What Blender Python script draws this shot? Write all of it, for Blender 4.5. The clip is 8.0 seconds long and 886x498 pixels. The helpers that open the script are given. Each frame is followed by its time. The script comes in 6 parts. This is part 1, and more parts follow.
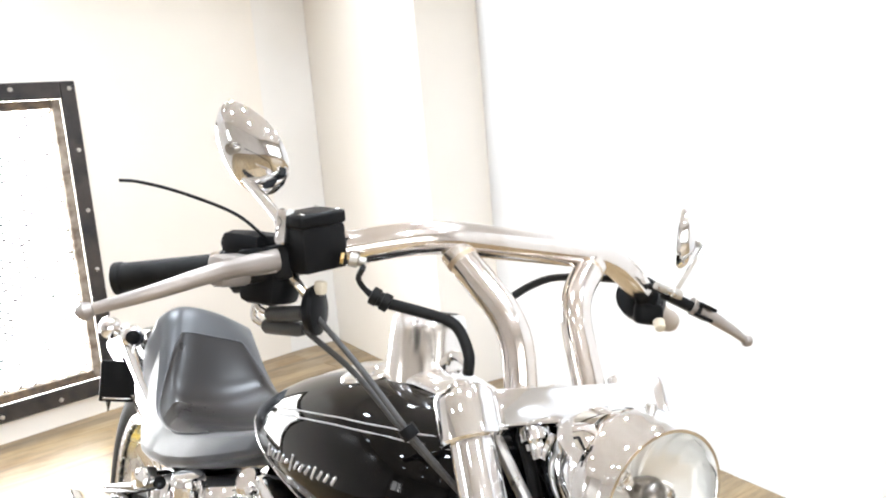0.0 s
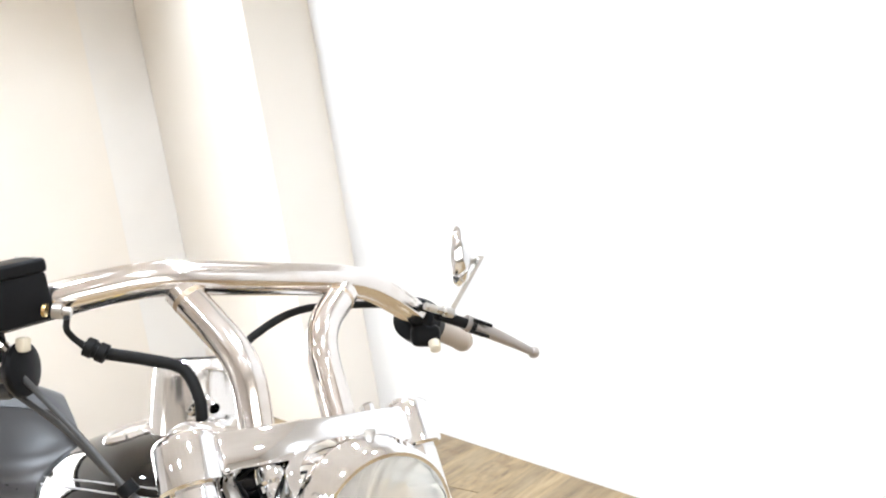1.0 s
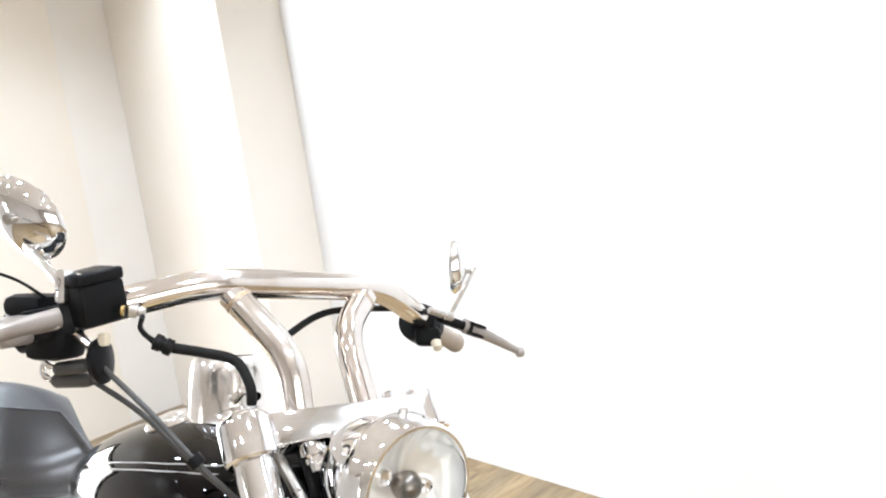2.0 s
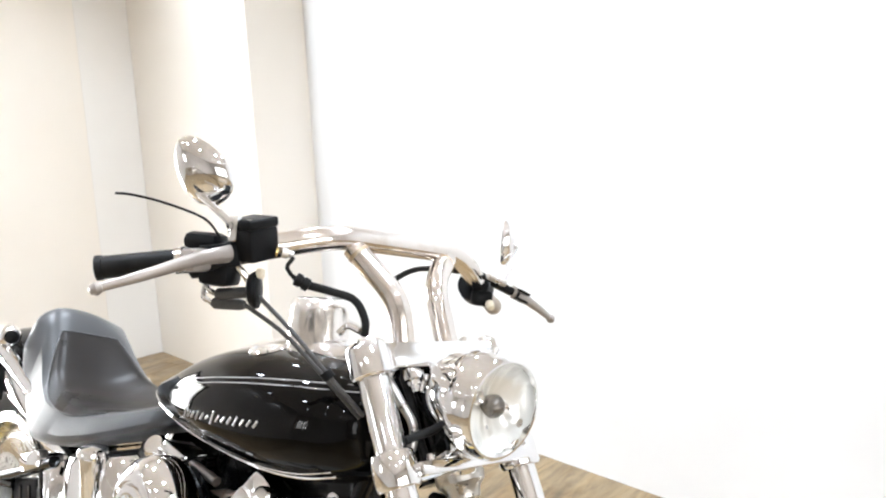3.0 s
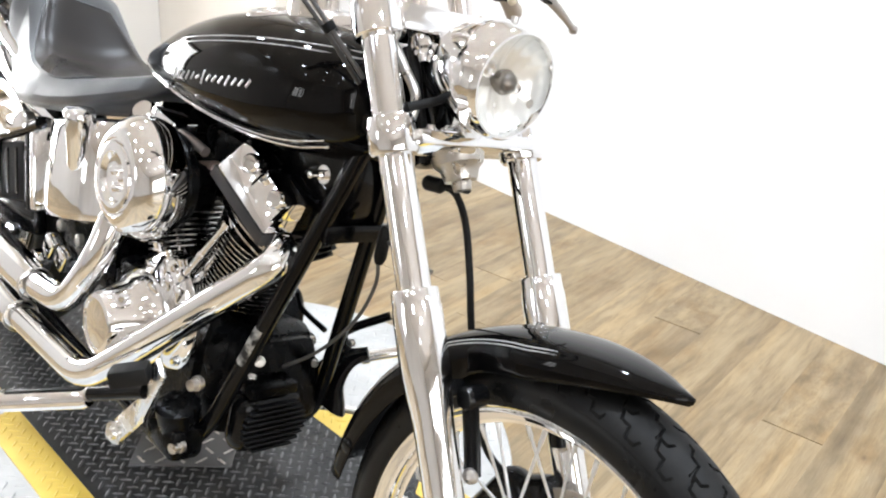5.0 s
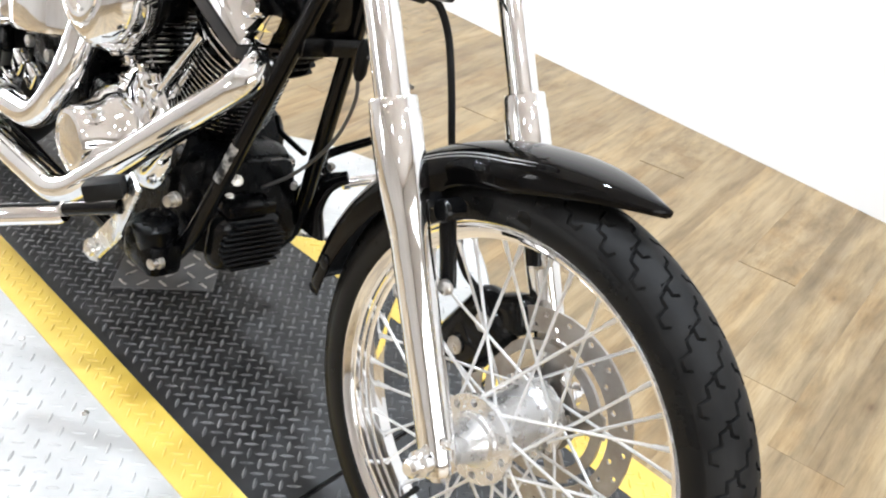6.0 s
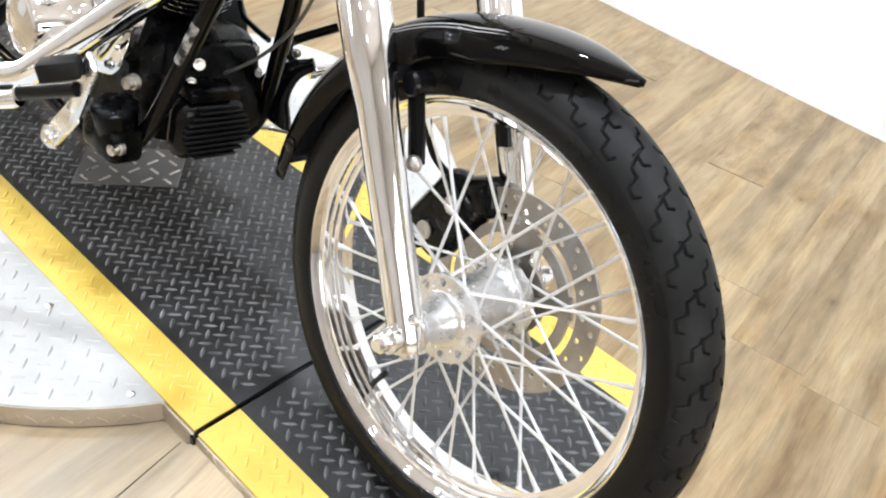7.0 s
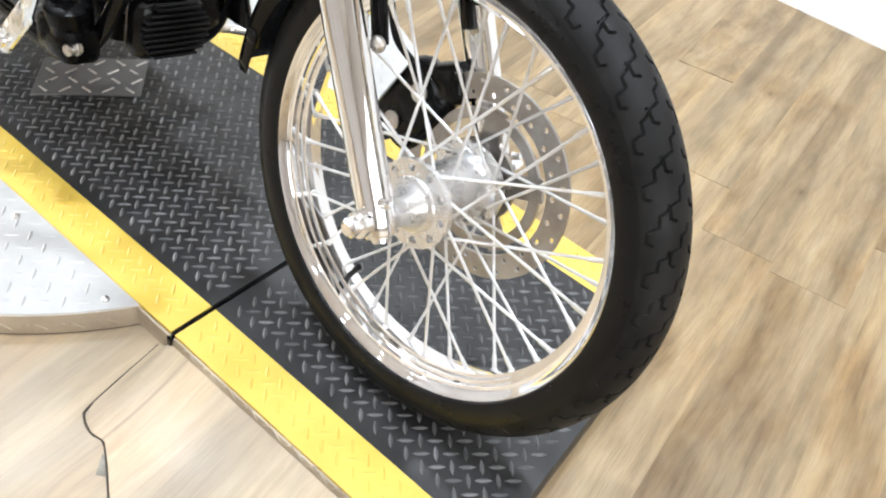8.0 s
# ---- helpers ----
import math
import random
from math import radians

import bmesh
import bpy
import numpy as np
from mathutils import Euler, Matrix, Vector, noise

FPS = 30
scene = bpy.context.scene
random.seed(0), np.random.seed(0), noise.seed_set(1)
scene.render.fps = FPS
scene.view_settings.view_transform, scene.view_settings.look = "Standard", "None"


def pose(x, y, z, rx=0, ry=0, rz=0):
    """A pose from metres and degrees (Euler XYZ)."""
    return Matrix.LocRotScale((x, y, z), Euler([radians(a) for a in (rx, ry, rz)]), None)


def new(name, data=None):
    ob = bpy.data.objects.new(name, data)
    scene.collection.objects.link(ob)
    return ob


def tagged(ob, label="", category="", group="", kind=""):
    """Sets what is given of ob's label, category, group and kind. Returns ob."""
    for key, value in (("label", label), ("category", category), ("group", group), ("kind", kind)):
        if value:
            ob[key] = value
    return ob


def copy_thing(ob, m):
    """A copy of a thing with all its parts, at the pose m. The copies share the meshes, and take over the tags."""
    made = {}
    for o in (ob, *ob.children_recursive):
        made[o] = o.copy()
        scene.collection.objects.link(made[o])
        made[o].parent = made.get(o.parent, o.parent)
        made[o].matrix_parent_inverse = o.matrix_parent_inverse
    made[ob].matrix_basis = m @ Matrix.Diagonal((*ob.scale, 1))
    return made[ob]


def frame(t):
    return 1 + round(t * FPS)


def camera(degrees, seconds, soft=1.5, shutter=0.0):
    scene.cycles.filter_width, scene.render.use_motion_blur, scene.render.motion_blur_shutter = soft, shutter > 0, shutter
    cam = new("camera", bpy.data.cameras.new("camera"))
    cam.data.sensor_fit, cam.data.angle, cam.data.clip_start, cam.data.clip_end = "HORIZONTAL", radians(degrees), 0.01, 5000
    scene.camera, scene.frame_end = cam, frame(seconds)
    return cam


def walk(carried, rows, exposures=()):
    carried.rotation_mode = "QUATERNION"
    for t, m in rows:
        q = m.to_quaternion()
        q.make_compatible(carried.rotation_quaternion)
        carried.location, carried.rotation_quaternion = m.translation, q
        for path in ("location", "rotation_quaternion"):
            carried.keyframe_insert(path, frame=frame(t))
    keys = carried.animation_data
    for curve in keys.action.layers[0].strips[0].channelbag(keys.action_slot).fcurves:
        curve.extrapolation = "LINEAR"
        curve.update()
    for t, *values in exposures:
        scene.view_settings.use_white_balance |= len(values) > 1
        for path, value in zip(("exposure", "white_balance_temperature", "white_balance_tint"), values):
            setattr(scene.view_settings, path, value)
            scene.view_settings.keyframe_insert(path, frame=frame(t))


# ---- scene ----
cam = camera(54.99, 8.0, soft=2.1)
ROWS = [
    (0.0, 0.2815, -0.3884, 1.2961, 58.70, -9.12, -5.09),
    (0.5, 0.3150, -0.2953, 1.2820, 55.16, -9.11, -6.66),
    (1.0, 0.3571, -0.2372, 1.2616, 51.42, -7.57, -9.40),
    (1.5, 0.3734, -0.2292, 1.2611, 50.23, -7.57, -7.47),
    (2.0, 0.4357, -0.3868, 1.2895, 48.26, -7.11, -8.75),
    (2.2, 0.4824, -0.4823, 1.3046, 47.62, -7.40, -9.09),
    (3.3, 0.5039, -0.7012, 1.3351, 45.41, -9.32, -1.28),
    (3.5, 0.5101, -0.6880, 1.3310, 45.96, -10.03, -1.04),
    (4.0, 0.4785, -0.6629, 1.2917, 46.91, -15.00, -0.45),
    (4.5, 0.4637, -0.6639, 1.2464, 46.53, -20.44, 2.87),
    (4.7, 0.4612, -0.6621, 1.2150, 45.99, -21.58, 3.49),
    (5.8, 0.4769, -0.6604, 1.1483, 44.00, -32.29, 5.51),
    (6.0, 0.4788, -0.6567, 1.1305, 43.38, -33.62, 6.30),
    (6.5, 0.4815, -0.6564, 1.1079, 42.05, -36.40, 7.65),
    (7.0, 0.4982, -0.6648, 1.0786, 40.14, -38.58, 8.28),
    (7.5, 0.5160, -0.6636, 1.0508, 38.29, -41.94, 7.98),
    (8.0, 0.5315, -0.6810, 1.0377, 37.14, -43.14, 8.30),
]
walk(cam, [(t, pose(x, y, z, 0, 0, yaw) @ pose(0, 0, 0, 90 + pitch) @ pose(0, 0, 0, 0, 0, roll))
           for t, x, y, z, yaw, pitch, roll in ROWS], exposures=[(0.0, 0.48), (2.2, 0.42), (3.6, 0.38), (4.7, 0.4), (5.8, 0.48), (8.0, 0.55)])

# ---- world and light ----
world = bpy.data.worlds.new("world")
scene.world = world
world.use_nodes = True
world.node_tree.nodes["Background"].inputs[0].default_value = (1.0, 0.98, 0.95, 1)
world.node_tree.nodes["Background"].inputs[1].default_value = 0.6

FLOOR = -0.05
CEIL = 3.0


scatter = random.Random(11)
SPOTS = [(x + scatter.uniform(-0.22, 0.22), y + scatter.uniform(-0.2, 0.2) * (0.4 if y > 1 else 1)) for y in (1.15, -0.2, -1.6, -3.0) for x in (-3.2, -1.9, -0.6, 0.7, 2.0)]
for x, y in SPOTS:
    bulb = bpy.data.lights.new("ceiling_bulb", "SPOT")
    bulb.spot_size, bulb.spot_blend = radians(128), 1.0
    bulb.energy = (84 if y > 1 else 92 if y > -1 else 36) * (1.0 if x < -3 else 1.1 if x < -1.5 else 1.2 if x < 0 and y < 1 else 0.7 if x > 1.5 else 0.9 if x > 0 and y < 1 else 1.0)
    bulb.shadow_soft_size, bulb.color = 0.06, (0.84, 0.935, 1.055)
    new("ceiling_bulb", bulb).location = (x, y, CEIL - 0.12)


# ---- materials ----
class Mat:
    """A node material with a few short ways to wire it."""

    def __init__(self, name, colour, rough=0.5, metal=0.0, coat=0.0, spec=0.5):
        self.m = bpy.data.materials.new(name)
        self.m.use_nodes = True
        self.t = self.m.node_tree
        self.b = self.t.nodes["Principled BSDF"]
        self.b.inputs["Base Color"].default_value = (*colour, 1)
        self.b.inputs["Roughness"].default_value = rough
        self.b.inputs["Metallic"].default_value = metal
        self.b.inputs["Coat Weight"].default_value = coat
        self.b.inputs["Coat Roughness"].default_value = 0.03
        self.b.inputs["Specular IOR Level"].default_value = spec

    def node(self, kind, **values):
        n = self.t.nodes.new(kind)
        for key, v in values.items():
            n.inputs[key.replace("_", " ")].default_value = v
        return n

    def link(self, a, out, b, inp):
        self.t.links.new(a.outputs[out], b.inputs[inp])

    def coords(self, scale=(1, 1, 1), rz=0.0, space="Object"):
        c = self.t.nodes.new("ShaderNodeTexCoord")
        m = self.t.nodes.new("ShaderNodeMapping")
        m.inputs["Scale"].default_value = scale
        m.inputs["Rotation"].default_value = (0, 0, rz)
        self.link(c, space, m, "Vector")
        return m

    def noise(self, scale, detail=4, where=None, rough=0.55):
        n = self.node("ShaderNodeTexNoise", Scale=scale, Detail=detail, Roughness=rough)
        where = where or self.coords()
        self.link(where, "Vector", n, "Vector")
        return n

    def ramp(self, src, out, stops):
        r = self.t.nodes.new("ShaderNodeValToRGB")
        els = r.color_ramp.elements
        while len(els) < len(stops):
            els.new(0.5)
        for e, (p, c) in zip(els, stops):
            e.position, e.color = p, (*c, 1) if len(c) == 3 else c
        self.link(src, out, r, "Fac")
        return r

    def vary(self, a, b, scale, detail=4, lo=0.35, hi=0.65, where=None):
        n = self.noise(scale, detail, where)
        r = self.ramp(n, "Fac", [(lo, a), (hi, b)])
        self.link(r, "Color", self.b, "Base Color")
        return r

    def rough(self, lo, hi, scale, detail=4, where=None):
        n = self.noise(scale, detail, where)
        r = self.ramp(n, "Fac", [(0.3, (lo,) * 3), (0.7, (hi,) * 3)])
        self.link(r, "Color", self.b, "Roughness")
        return self

    def bump(self, scale, strength, dist=0.001, detail=4, where=None):
        n = self.noise(scale, detail, where)
        bp = self.node("ShaderNodeBump", Strength=strength, Distance=dist)
        self.link(n, "Fac", bp, "Height")
        self.link(bp, "Normal", self.b, "Normal")
        return self


def mat(name, *args, **kw):
    return Mat(name, *args, **kw)


chrome_ = mat("chrome", (0.9, 0.905, 0.92), 0.06, 1.0)
chrome_.rough(0.02, 0.07, 9)
CHROME = chrome_.m
bar_chrome_ = mat("worn_chrome", (0.8, 0.77, 0.73), 0.1, 1.0)
bar_chrome_.vary((0.84, 0.8, 0.77), (0.6, 0.5, 0.41), 14, 6, 0.5, 0.85)
bar_chrome_.rough(0.06, 0.2, 18)
WORN = bar_chrome_.m
alu_ = mat("polished_aluminium", (0.78, 0.78, 0.77), 0.22, 1.0)
alu_.rough(0.15, 0.32, 40)
ALU = alu_.m
paint_ = mat("black_gloss_paint", (0.0022, 0.002, 0.002), 0.03, 0.0, 0.0, 0.18)
BLACK = paint_.m
frame_black_ = mat("black_frame_paint", (0.003, 0.003, 0.0032), 0.16, spec=0.22)
frame_black_.rough(0.08, 0.2, 25)
FRAME = frame_black_.m
plastic_ = mat("black_plastic", (0.008, 0.008, 0.0085), 0.3, spec=0.1)
plastic_.rough(0.3, 0.5, 30)
PLASTIC = plastic_.m
rubber_ = mat("rubber", (0.022, 0.022, 0.023), 0.5, spec=0.14)
rubber_.vary((0.006, 0.0058, 0.0056), (0.013, 0.0125, 0.012), 20, 6)
rubber_.bump(160, 0.25)
RUBBER = rubber_.m
side_ = mat("glossy_sidewall", (0.006, 0.006, 0.006), 0.28, spec=0.2)
side_.rough(0.22, 0.4, 20)
SIDEWALL = side_.m
leather_ = mat("black_vinyl", (0.036, 0.0375, 0.041), 0.42, spec=0.7)
leather_.rough(0.28, 0.4, 12)
leather_.b.inputs["Sheen Weight"].default_value = 0.35
leather_.b.inputs["Sheen Roughness"].default_value = 0.4
leather_.bump(420, 0.3, 0.0006)
LEATHER = leather_.m
panel_ = mat("smooth_black_vinyl", (0.014, 0.0115, 0.0105), 0.3, spec=0.3)
panel_.rough(0.24, 0.38, 9)
panel_.bump(500, 0.2, 0.0005)
PANEL = panel_.m
REFLECT = mat("lamp_reflector", (0.95, 0.94, 0.9), 0.16, 0.45).m
satin_ = mat("satin_chrome", (0.88, 0.86, 0.84), 0.2, 1.0)
satin_.rough(0.14, 0.26, 16)
SATIN = satin_.m
SHIELD = mat("dark_bulb_shield", (0.2, 0.18, 0.16), 0.25, 0.8).m
engine_ = mat("black_engine_coat", (0.002, 0.002, 0.0022), 0.3, spec=0.09)
engine_.rough(0.16, 0.38, 40)
engine_.bump(220, 0.3, 0.0005)
ENGINE = engine_.m
rust_ = mat("rusty_weld", (0.4, 0.25, 0.12), 0.5, 0.6)
rust_.vary((0.5, 0.43, 0.35), (0.33, 0.22, 0.12), 60, 5)
RUST = rust_.m
BRASS = mat("brass", (0.75, 0.55, 0.25), 0.25, 1.0).m
CREAM = mat("cream_plastic", (0.7, 0.62, 0.48), 0.4).m
silver_ = mat("silver_paint", (0.55, 0.55, 0.56), 0.3, 0.6)
SILVER = silver_.m
steel_ = mat("brushed_steel", (0.55, 0.53, 0.5), 0.3, 1.0)
steel_.rough(0.22, 0.42, 60)
STEEL = steel_.m
disc_ = mat("brake_disc_steel", (0.36, 0.33, 0.3), 0.35, 1.0)
disc_.vary((0.46, 0.45, 0.44), (0.33, 0.3, 0.27), 22, 5)
DISC = disc_.m
lever_ = mat("cast_silver_alloy", (0.38, 0.345, 0.32), 0.4, 0.7)
lever_.rough(0.3, 0.46, 30)
LEVER = lever_.m
PIPE = mat("heat_tinted_metal", (0.62, 0.5, 0.45), 0.38, 0.8).m
scuff_ = mat("scuffed_metal", (0.4, 0.39, 0.38), 0.4, 0.6)
scuff_.vary((0.5, 0.49, 0.47), (0.02, 0.02, 0.02), 45, 6, 0.42, 0.6)
SCUFF = scuff_.m
spoke_ = mat("zinc_spoke", (0.78, 0.78, 0.78), 0.32, 0.55)
SPOKE = spoke_.m
hub_ = mat("satin_alloy", (0.76, 0.755, 0.75), 0.3, 0.9)
hub_.rough(0.2, 0.34, 30)
HUB = hub_.m
LIT_RUBBER = mat("lit_tan_rubber", (0.4, 0.34, 0.28), 0.5).m
lamp_glass_ = mat("lamp_glass", (1, 1, 1), 0.02)
clear = lamp_glass_.t.nodes.new("ShaderNodeBsdfTransparent")
gloss = lamp_glass_.node("ShaderNodeBsdfGlossy", Roughness=0.03)
fres = lamp_glass_.node("ShaderNodeFresnel", IOR=1.3)
both = lamp_glass_.t.nodes.new("ShaderNodeMixShader")
lamp_glass_.link(fres, "Fac", both, "Fac")
lamp_glass_.t.links.new(clear.outputs[0], both.inputs[1])
lamp_glass_.t.links.new(gloss.outputs[0], both.inputs[2])
lamp_glass_.t.links.new(both.outputs[0], lamp_glass_.t.nodes["Material Output"].inputs["Surface"])
GLASS = lamp_glass_.m
TINT = mat("tinted_mirror", (0.22, 0.23, 0.25), 0.12, 1.0).m

wall_ = mat("white_wall", (0.82, 0.81, 0.79), 0.6)
wall_.vary((0.83, 0.83, 0.83), (0.78, 0.78, 0.78), 1.2, 3)
wall_.bump(90, 0.08)
WALL = wall_.m
beige_ = mat("cream_wall", (0.8, 0.755, 0.69), 0.6)
beige_.vary((0.9, 0.855, 0.79), (0.87, 0.82, 0.75), 1.1, 3)
beige_.bump(90, 0.08)
BEIGE = beige_.m
show_ = mat("showroom_paint", (0.5, 0.44, 0.37), 0.7)
show_.vary((0.74, 0.715, 0.69), (0.66, 0.635, 0.61), 0.9, 3)
SHOW = show_.m
iron_ = mat("dark_iron", (0.05, 0.05, 0.052), 0.45, 0.6)
iron_.vary((0.04, 0.04, 0.042), (0.08, 0.07, 0.065), 8, 5)
IRON = iron_.m
rusty_ = mat("rusty_iron", (0.12, 0.09, 0.07), 0.6, 0.3)
rusty_.vary((0.08, 0.07, 0.065), (0.24, 0.17, 0.11), 18, 6)
RUSTY = rusty_.m
weld_ = mat("weld_stained_steel", (0.3, 0.26, 0.22), 0.6, 0.2)
weld_.vary((0.44, 0.38, 0.31), (0.16, 0.12, 0.09), 14, 6)
WELD = weld_.m
ceil_ = mat("ceiling_paint", (0.75, 0.74, 0.72), 0.8)
ceil_.vary((0.88, 0.845, 0.815), (0.83, 0.79, 0.76), 2, 3)
CEILM = ceil_.m
CABLE = mat("grey_cable_sheath", (0.12, 0.118, 0.115), 0.35, 0.4).m
SLEEVE = mat("grey_rubber_sleeve", (0.05, 0.049, 0.048), 0.45).m
lit_corner_ = mat("lit_corner_paint", (0.8, 0.78, 0.75), 0.5)
lit_corner_.vary((0.9, 0.885, 0.86), (0.87, 0.85, 0.82), 1.5, 3)
LIT_CORNER = lit_corner_.m


def plank_material(name, gain, warm, fade):
    w = mat(name, (0.5, 0.38, 0.24), 0.35)
    info = w.t.nodes.new("ShaderNodeObjectInfo")
    mul = w.t.nodes.new("ShaderNodeVectorMath")
    mul.operation = "SCALE"
    mul.inputs[0].default_value = (37, 71, 13)
    w.link(info, "Random", mul, "Scale")

    def shifted(scale):
        add = w.t.nodes.new("ShaderNodeVectorMath")
        w.link(w.coords(scale), "Vector", add, 0)
        w.link(mul, "Vector", add, 1)
        return add

    swirl = w.noise(1.5, 3, shifted((1.6, 5, 2)), 0.5)
    swirl_add = w.t.nodes.new("ShaderNodeVectorMath")
    swirl_add.operation = "MULTIPLY_ADD"
    swirl_add.inputs[1].default_value = (0.5, 1.4, 0.5)
    w.link(swirl, "Color", swirl_add, 0)
    w.link(shifted((2.6, 26, 3)), "Vector", swirl_add, 2)
    n = w.noise(1.5, 8, swirl_add, 0.6)
    r = w.ramp(n, "Fac", [(0.28, (0.27, 0.21, 0.142)), (0.4, (0.39, 0.313, 0.212)), (0.55, (0.5, 0.41, 0.288)), (0.74, (0.57, 0.49, 0.375))])
    grey = w.ramp(w.noise(1.3, 6, shifted((1.1, 5, 2)), 0.68), "Fac", [(0.44, (1.0, 1.0, 1.0)), (0.66, (0.68, 0.675, 0.68))])
    tone = w.ramp(info, "Random", [(0.0, (1.0 * gain, 0.9 * gain, 0.72 * gain)), (1.0, (1.14 * gain, 1.02 * gain, 0.81 * gain))])
    smudge = w.ramp(w.noise(2.6, 5, shifted((1.0, 2.2, 1)), 0.65), "Fac", [(0.5, (1.0, 1.0, 1.0)), (0.68, warm)])

    def times(x, y):
        mix = w.t.nodes.new("ShaderNodeMixRGB")
        mix.blend_type = "MULTIPLY"
        mix.inputs["Fac"].default_value = 1.0
        w.link(x, "Color", mix, "Color1")
        w.link(y, "Color", mix, "Color2")
        return mix

    band = w.ramp(w.noise(1.0, 2, shifted((0.35, 13, 1)), 0.4), "Fac", [(0.36, (0.8, 0.77, 0.73)), (0.5, (1.0, 1.0, 1.0)), (0.64, (1.14, 1.1, 1.02))])
    streak = w.ramp(w.noise(1.0, 7, shifted((0.9, 42, 1)), 0.72), "Fac", [(0.3, (0.58, 0.53, 0.47)), (0.37, (0.9, 0.88, 0.85)), (0.43, (1.0, 1.0, 1.0))])
    knots = w.t.nodes.new("ShaderNodeTexVoronoi")
    knots.inputs["Scale"].default_value = 2.3
    w.link(shifted((1.0, 2.6, 1)), "Vector", knots, "Vector")
    knot = w.ramp(knots, "Distance", [(0.015, (0.5, 0.42, 0.34)), (0.05, (0.84, 0.8, 0.75)), (0.12, (1.0, 1.0, 1.0))])
    fine = w.ramp(w.noise(9, 5, shifted((1.2, 40, 3)), 0.7), "Fac", [(0.32, (0.8, 0.77, 0.72)), (0.52, (1.0, 1.0, 1.0))])
    pale = w.t.nodes.new("ShaderNodeMixRGB")
    pale.inputs["Fac"].default_value = fade
    pale.inputs["Color2"].default_value = (0.4, 0.355, 0.29, 1)
    w.link(times(times(times(times(times(times(r, grey), tone), smudge), knot), fine), times(band, streak)), "Color", pale, "Color1")
    w.link(pale, "Color", w.b, "Base Color")
    w.bump(60, 0.12, 0.0006, 5, shifted((1, 12, 1)))
    w.rough(0.28, 0.42, 6)
    return w.m


WOOD = plank_material("vinyl_plank", 0.56, (0.8, 0.69, 0.53), 0.0)
SHEET = plank_material("vinyl_sheet", 0.72, (0.96, 0.84, 0.68), 0.3)
black_plate_ = mat("black_plate", (0.03, 0.03, 0.032), 0.42, spec=0.4)
black_plate_.vary((0.009, 0.0089, 0.0088), (0.028, 0.027, 0.0265), 9, 7)
black_plate_.rough(0.3, 0.55, 14)
PLATE = black_plate_.m
yellow_ = mat("yellow_plate_paint", (0.72, 0.48, 0.03), 0.4)
yellow_.vary((0.7, 0.5, 0.1), (0.57, 0.385, 0.06), 7, 7)
YELLOW = yellow_.m
tread_ = mat("aluminium_plate", (0.8, 0.81, 0.82), 0.45, 0.35)
tread_.rough(0.4, 0.55, 12)
tread_.vary((0.48, 0.475, 0.46), (0.38, 0.375, 0.36), 6, 6)
TREAD = tread_.m
plate_bar_ = mat("black_plate_worn", (0.06, 0.06, 0.062), 0.38)
plate_bar_.vary((0.03, 0.03, 0.031), (0.13, 0.13, 0.13), 25, 6)
PLATE_BAR = plate_bar_.m
tread2_ = mat("dull_aluminium_plate", (0.15, 0.15, 0.15), 0.45, 0.5)
tread2_.rough(0.4, 0.55, 20)
TREAD2 = tread2_.m
# tan tone puts the floor's reflection into the aluminium's colour
skirt_ = mat("worn_floor_toned_aluminium", (0.55, 0.52, 0.48), 0.4, 0.7)
skirt_.vary((0.58, 0.52, 0.43), (0.42, 0.36, 0.28), 10, 6)
SKIRT = skirt_.m
under_ = mat("felt_underlay", (0.2, 0.18, 0.14), 0.9)
under_.vary((0.24, 0.22, 0.18), (0.14, 0.125, 0.1), 40, 5)
UNDERLAY = under_.m
EDGE_SHADE = mat("dark_edge_shade", (0.06, 0.048, 0.036), 0.9).m


# ---- building helpers ----
def part(name, bm, material, parent=None, label="", smooth=True):
    me = bpy.data.meshes.new(name)
    bmesh.ops.recalc_face_normals(bm, faces=bm.faces)
    bm.to_mesh(me)
    bm.free()
    me.materials.append(material)
    if smooth:
        me.polygons.foreach_set("use_smooth", [True] * len(me.polygons))
        me.set_sharp_from_angle(angle=radians(35))
    ob = new(name, me)
    ob.parent = parent
    if label:
        tagged(ob, label)
    return ob


def thing(name, m, label, category, group=""):
    ob = new(name)
    ob.empty_display_size = 0.1
    ob.matrix_world = m
    return tagged(ob, label, category, group)


def box(bm, size, m=None, bevel=0.0, seg=2):
    r = bmesh.ops.create_cube(bm, size=1.0)
    vs = r["verts"]
    bmesh.ops.scale(bm, vec=size, verts=vs)
    if bevel:
        es = list({e for v in vs for e in v.link_edges})
        g = bmesh.ops.bevel(bm, geom=es, offset=bevel, segments=seg, affect="EDGES", profile=0.5)
        vs = list({v for f in g["faces"] for v in f.verts} | {v for v in vs if v.is_valid})
    if m is not None:
        bmesh.ops.transform(bm, matrix=m, verts=vs)
    return vs


def basis(d):
    d = Vector(d).normalized()
    a = Vector((0, 0, 1)) if abs(d.z) < 0.9 else Vector((1, 0, 0))
    u = d.cross(a).normalized()
    return u, u.cross(d).normalized() * -1, d


def spin(bm, profile, at, axis, seg=32, caps=True):
    """A body of revolution: profile rows of (distance along the axis, radius)."""
    u, v, d = basis(axis)
    at = Vector(at)
    rings = []
    for s, r in profile:
        if r < 1e-6:
            rings.append([bm.verts.new(at + d * s)])
        else:
            rings.append([bm.verts.new(at + d * s + (u * math.cos(a) + v * math.sin(a)) * r)
                          for a in (2 * math.pi * k / seg for k in range(seg))])
    join_rings(bm, rings, True, caps)
    return bm


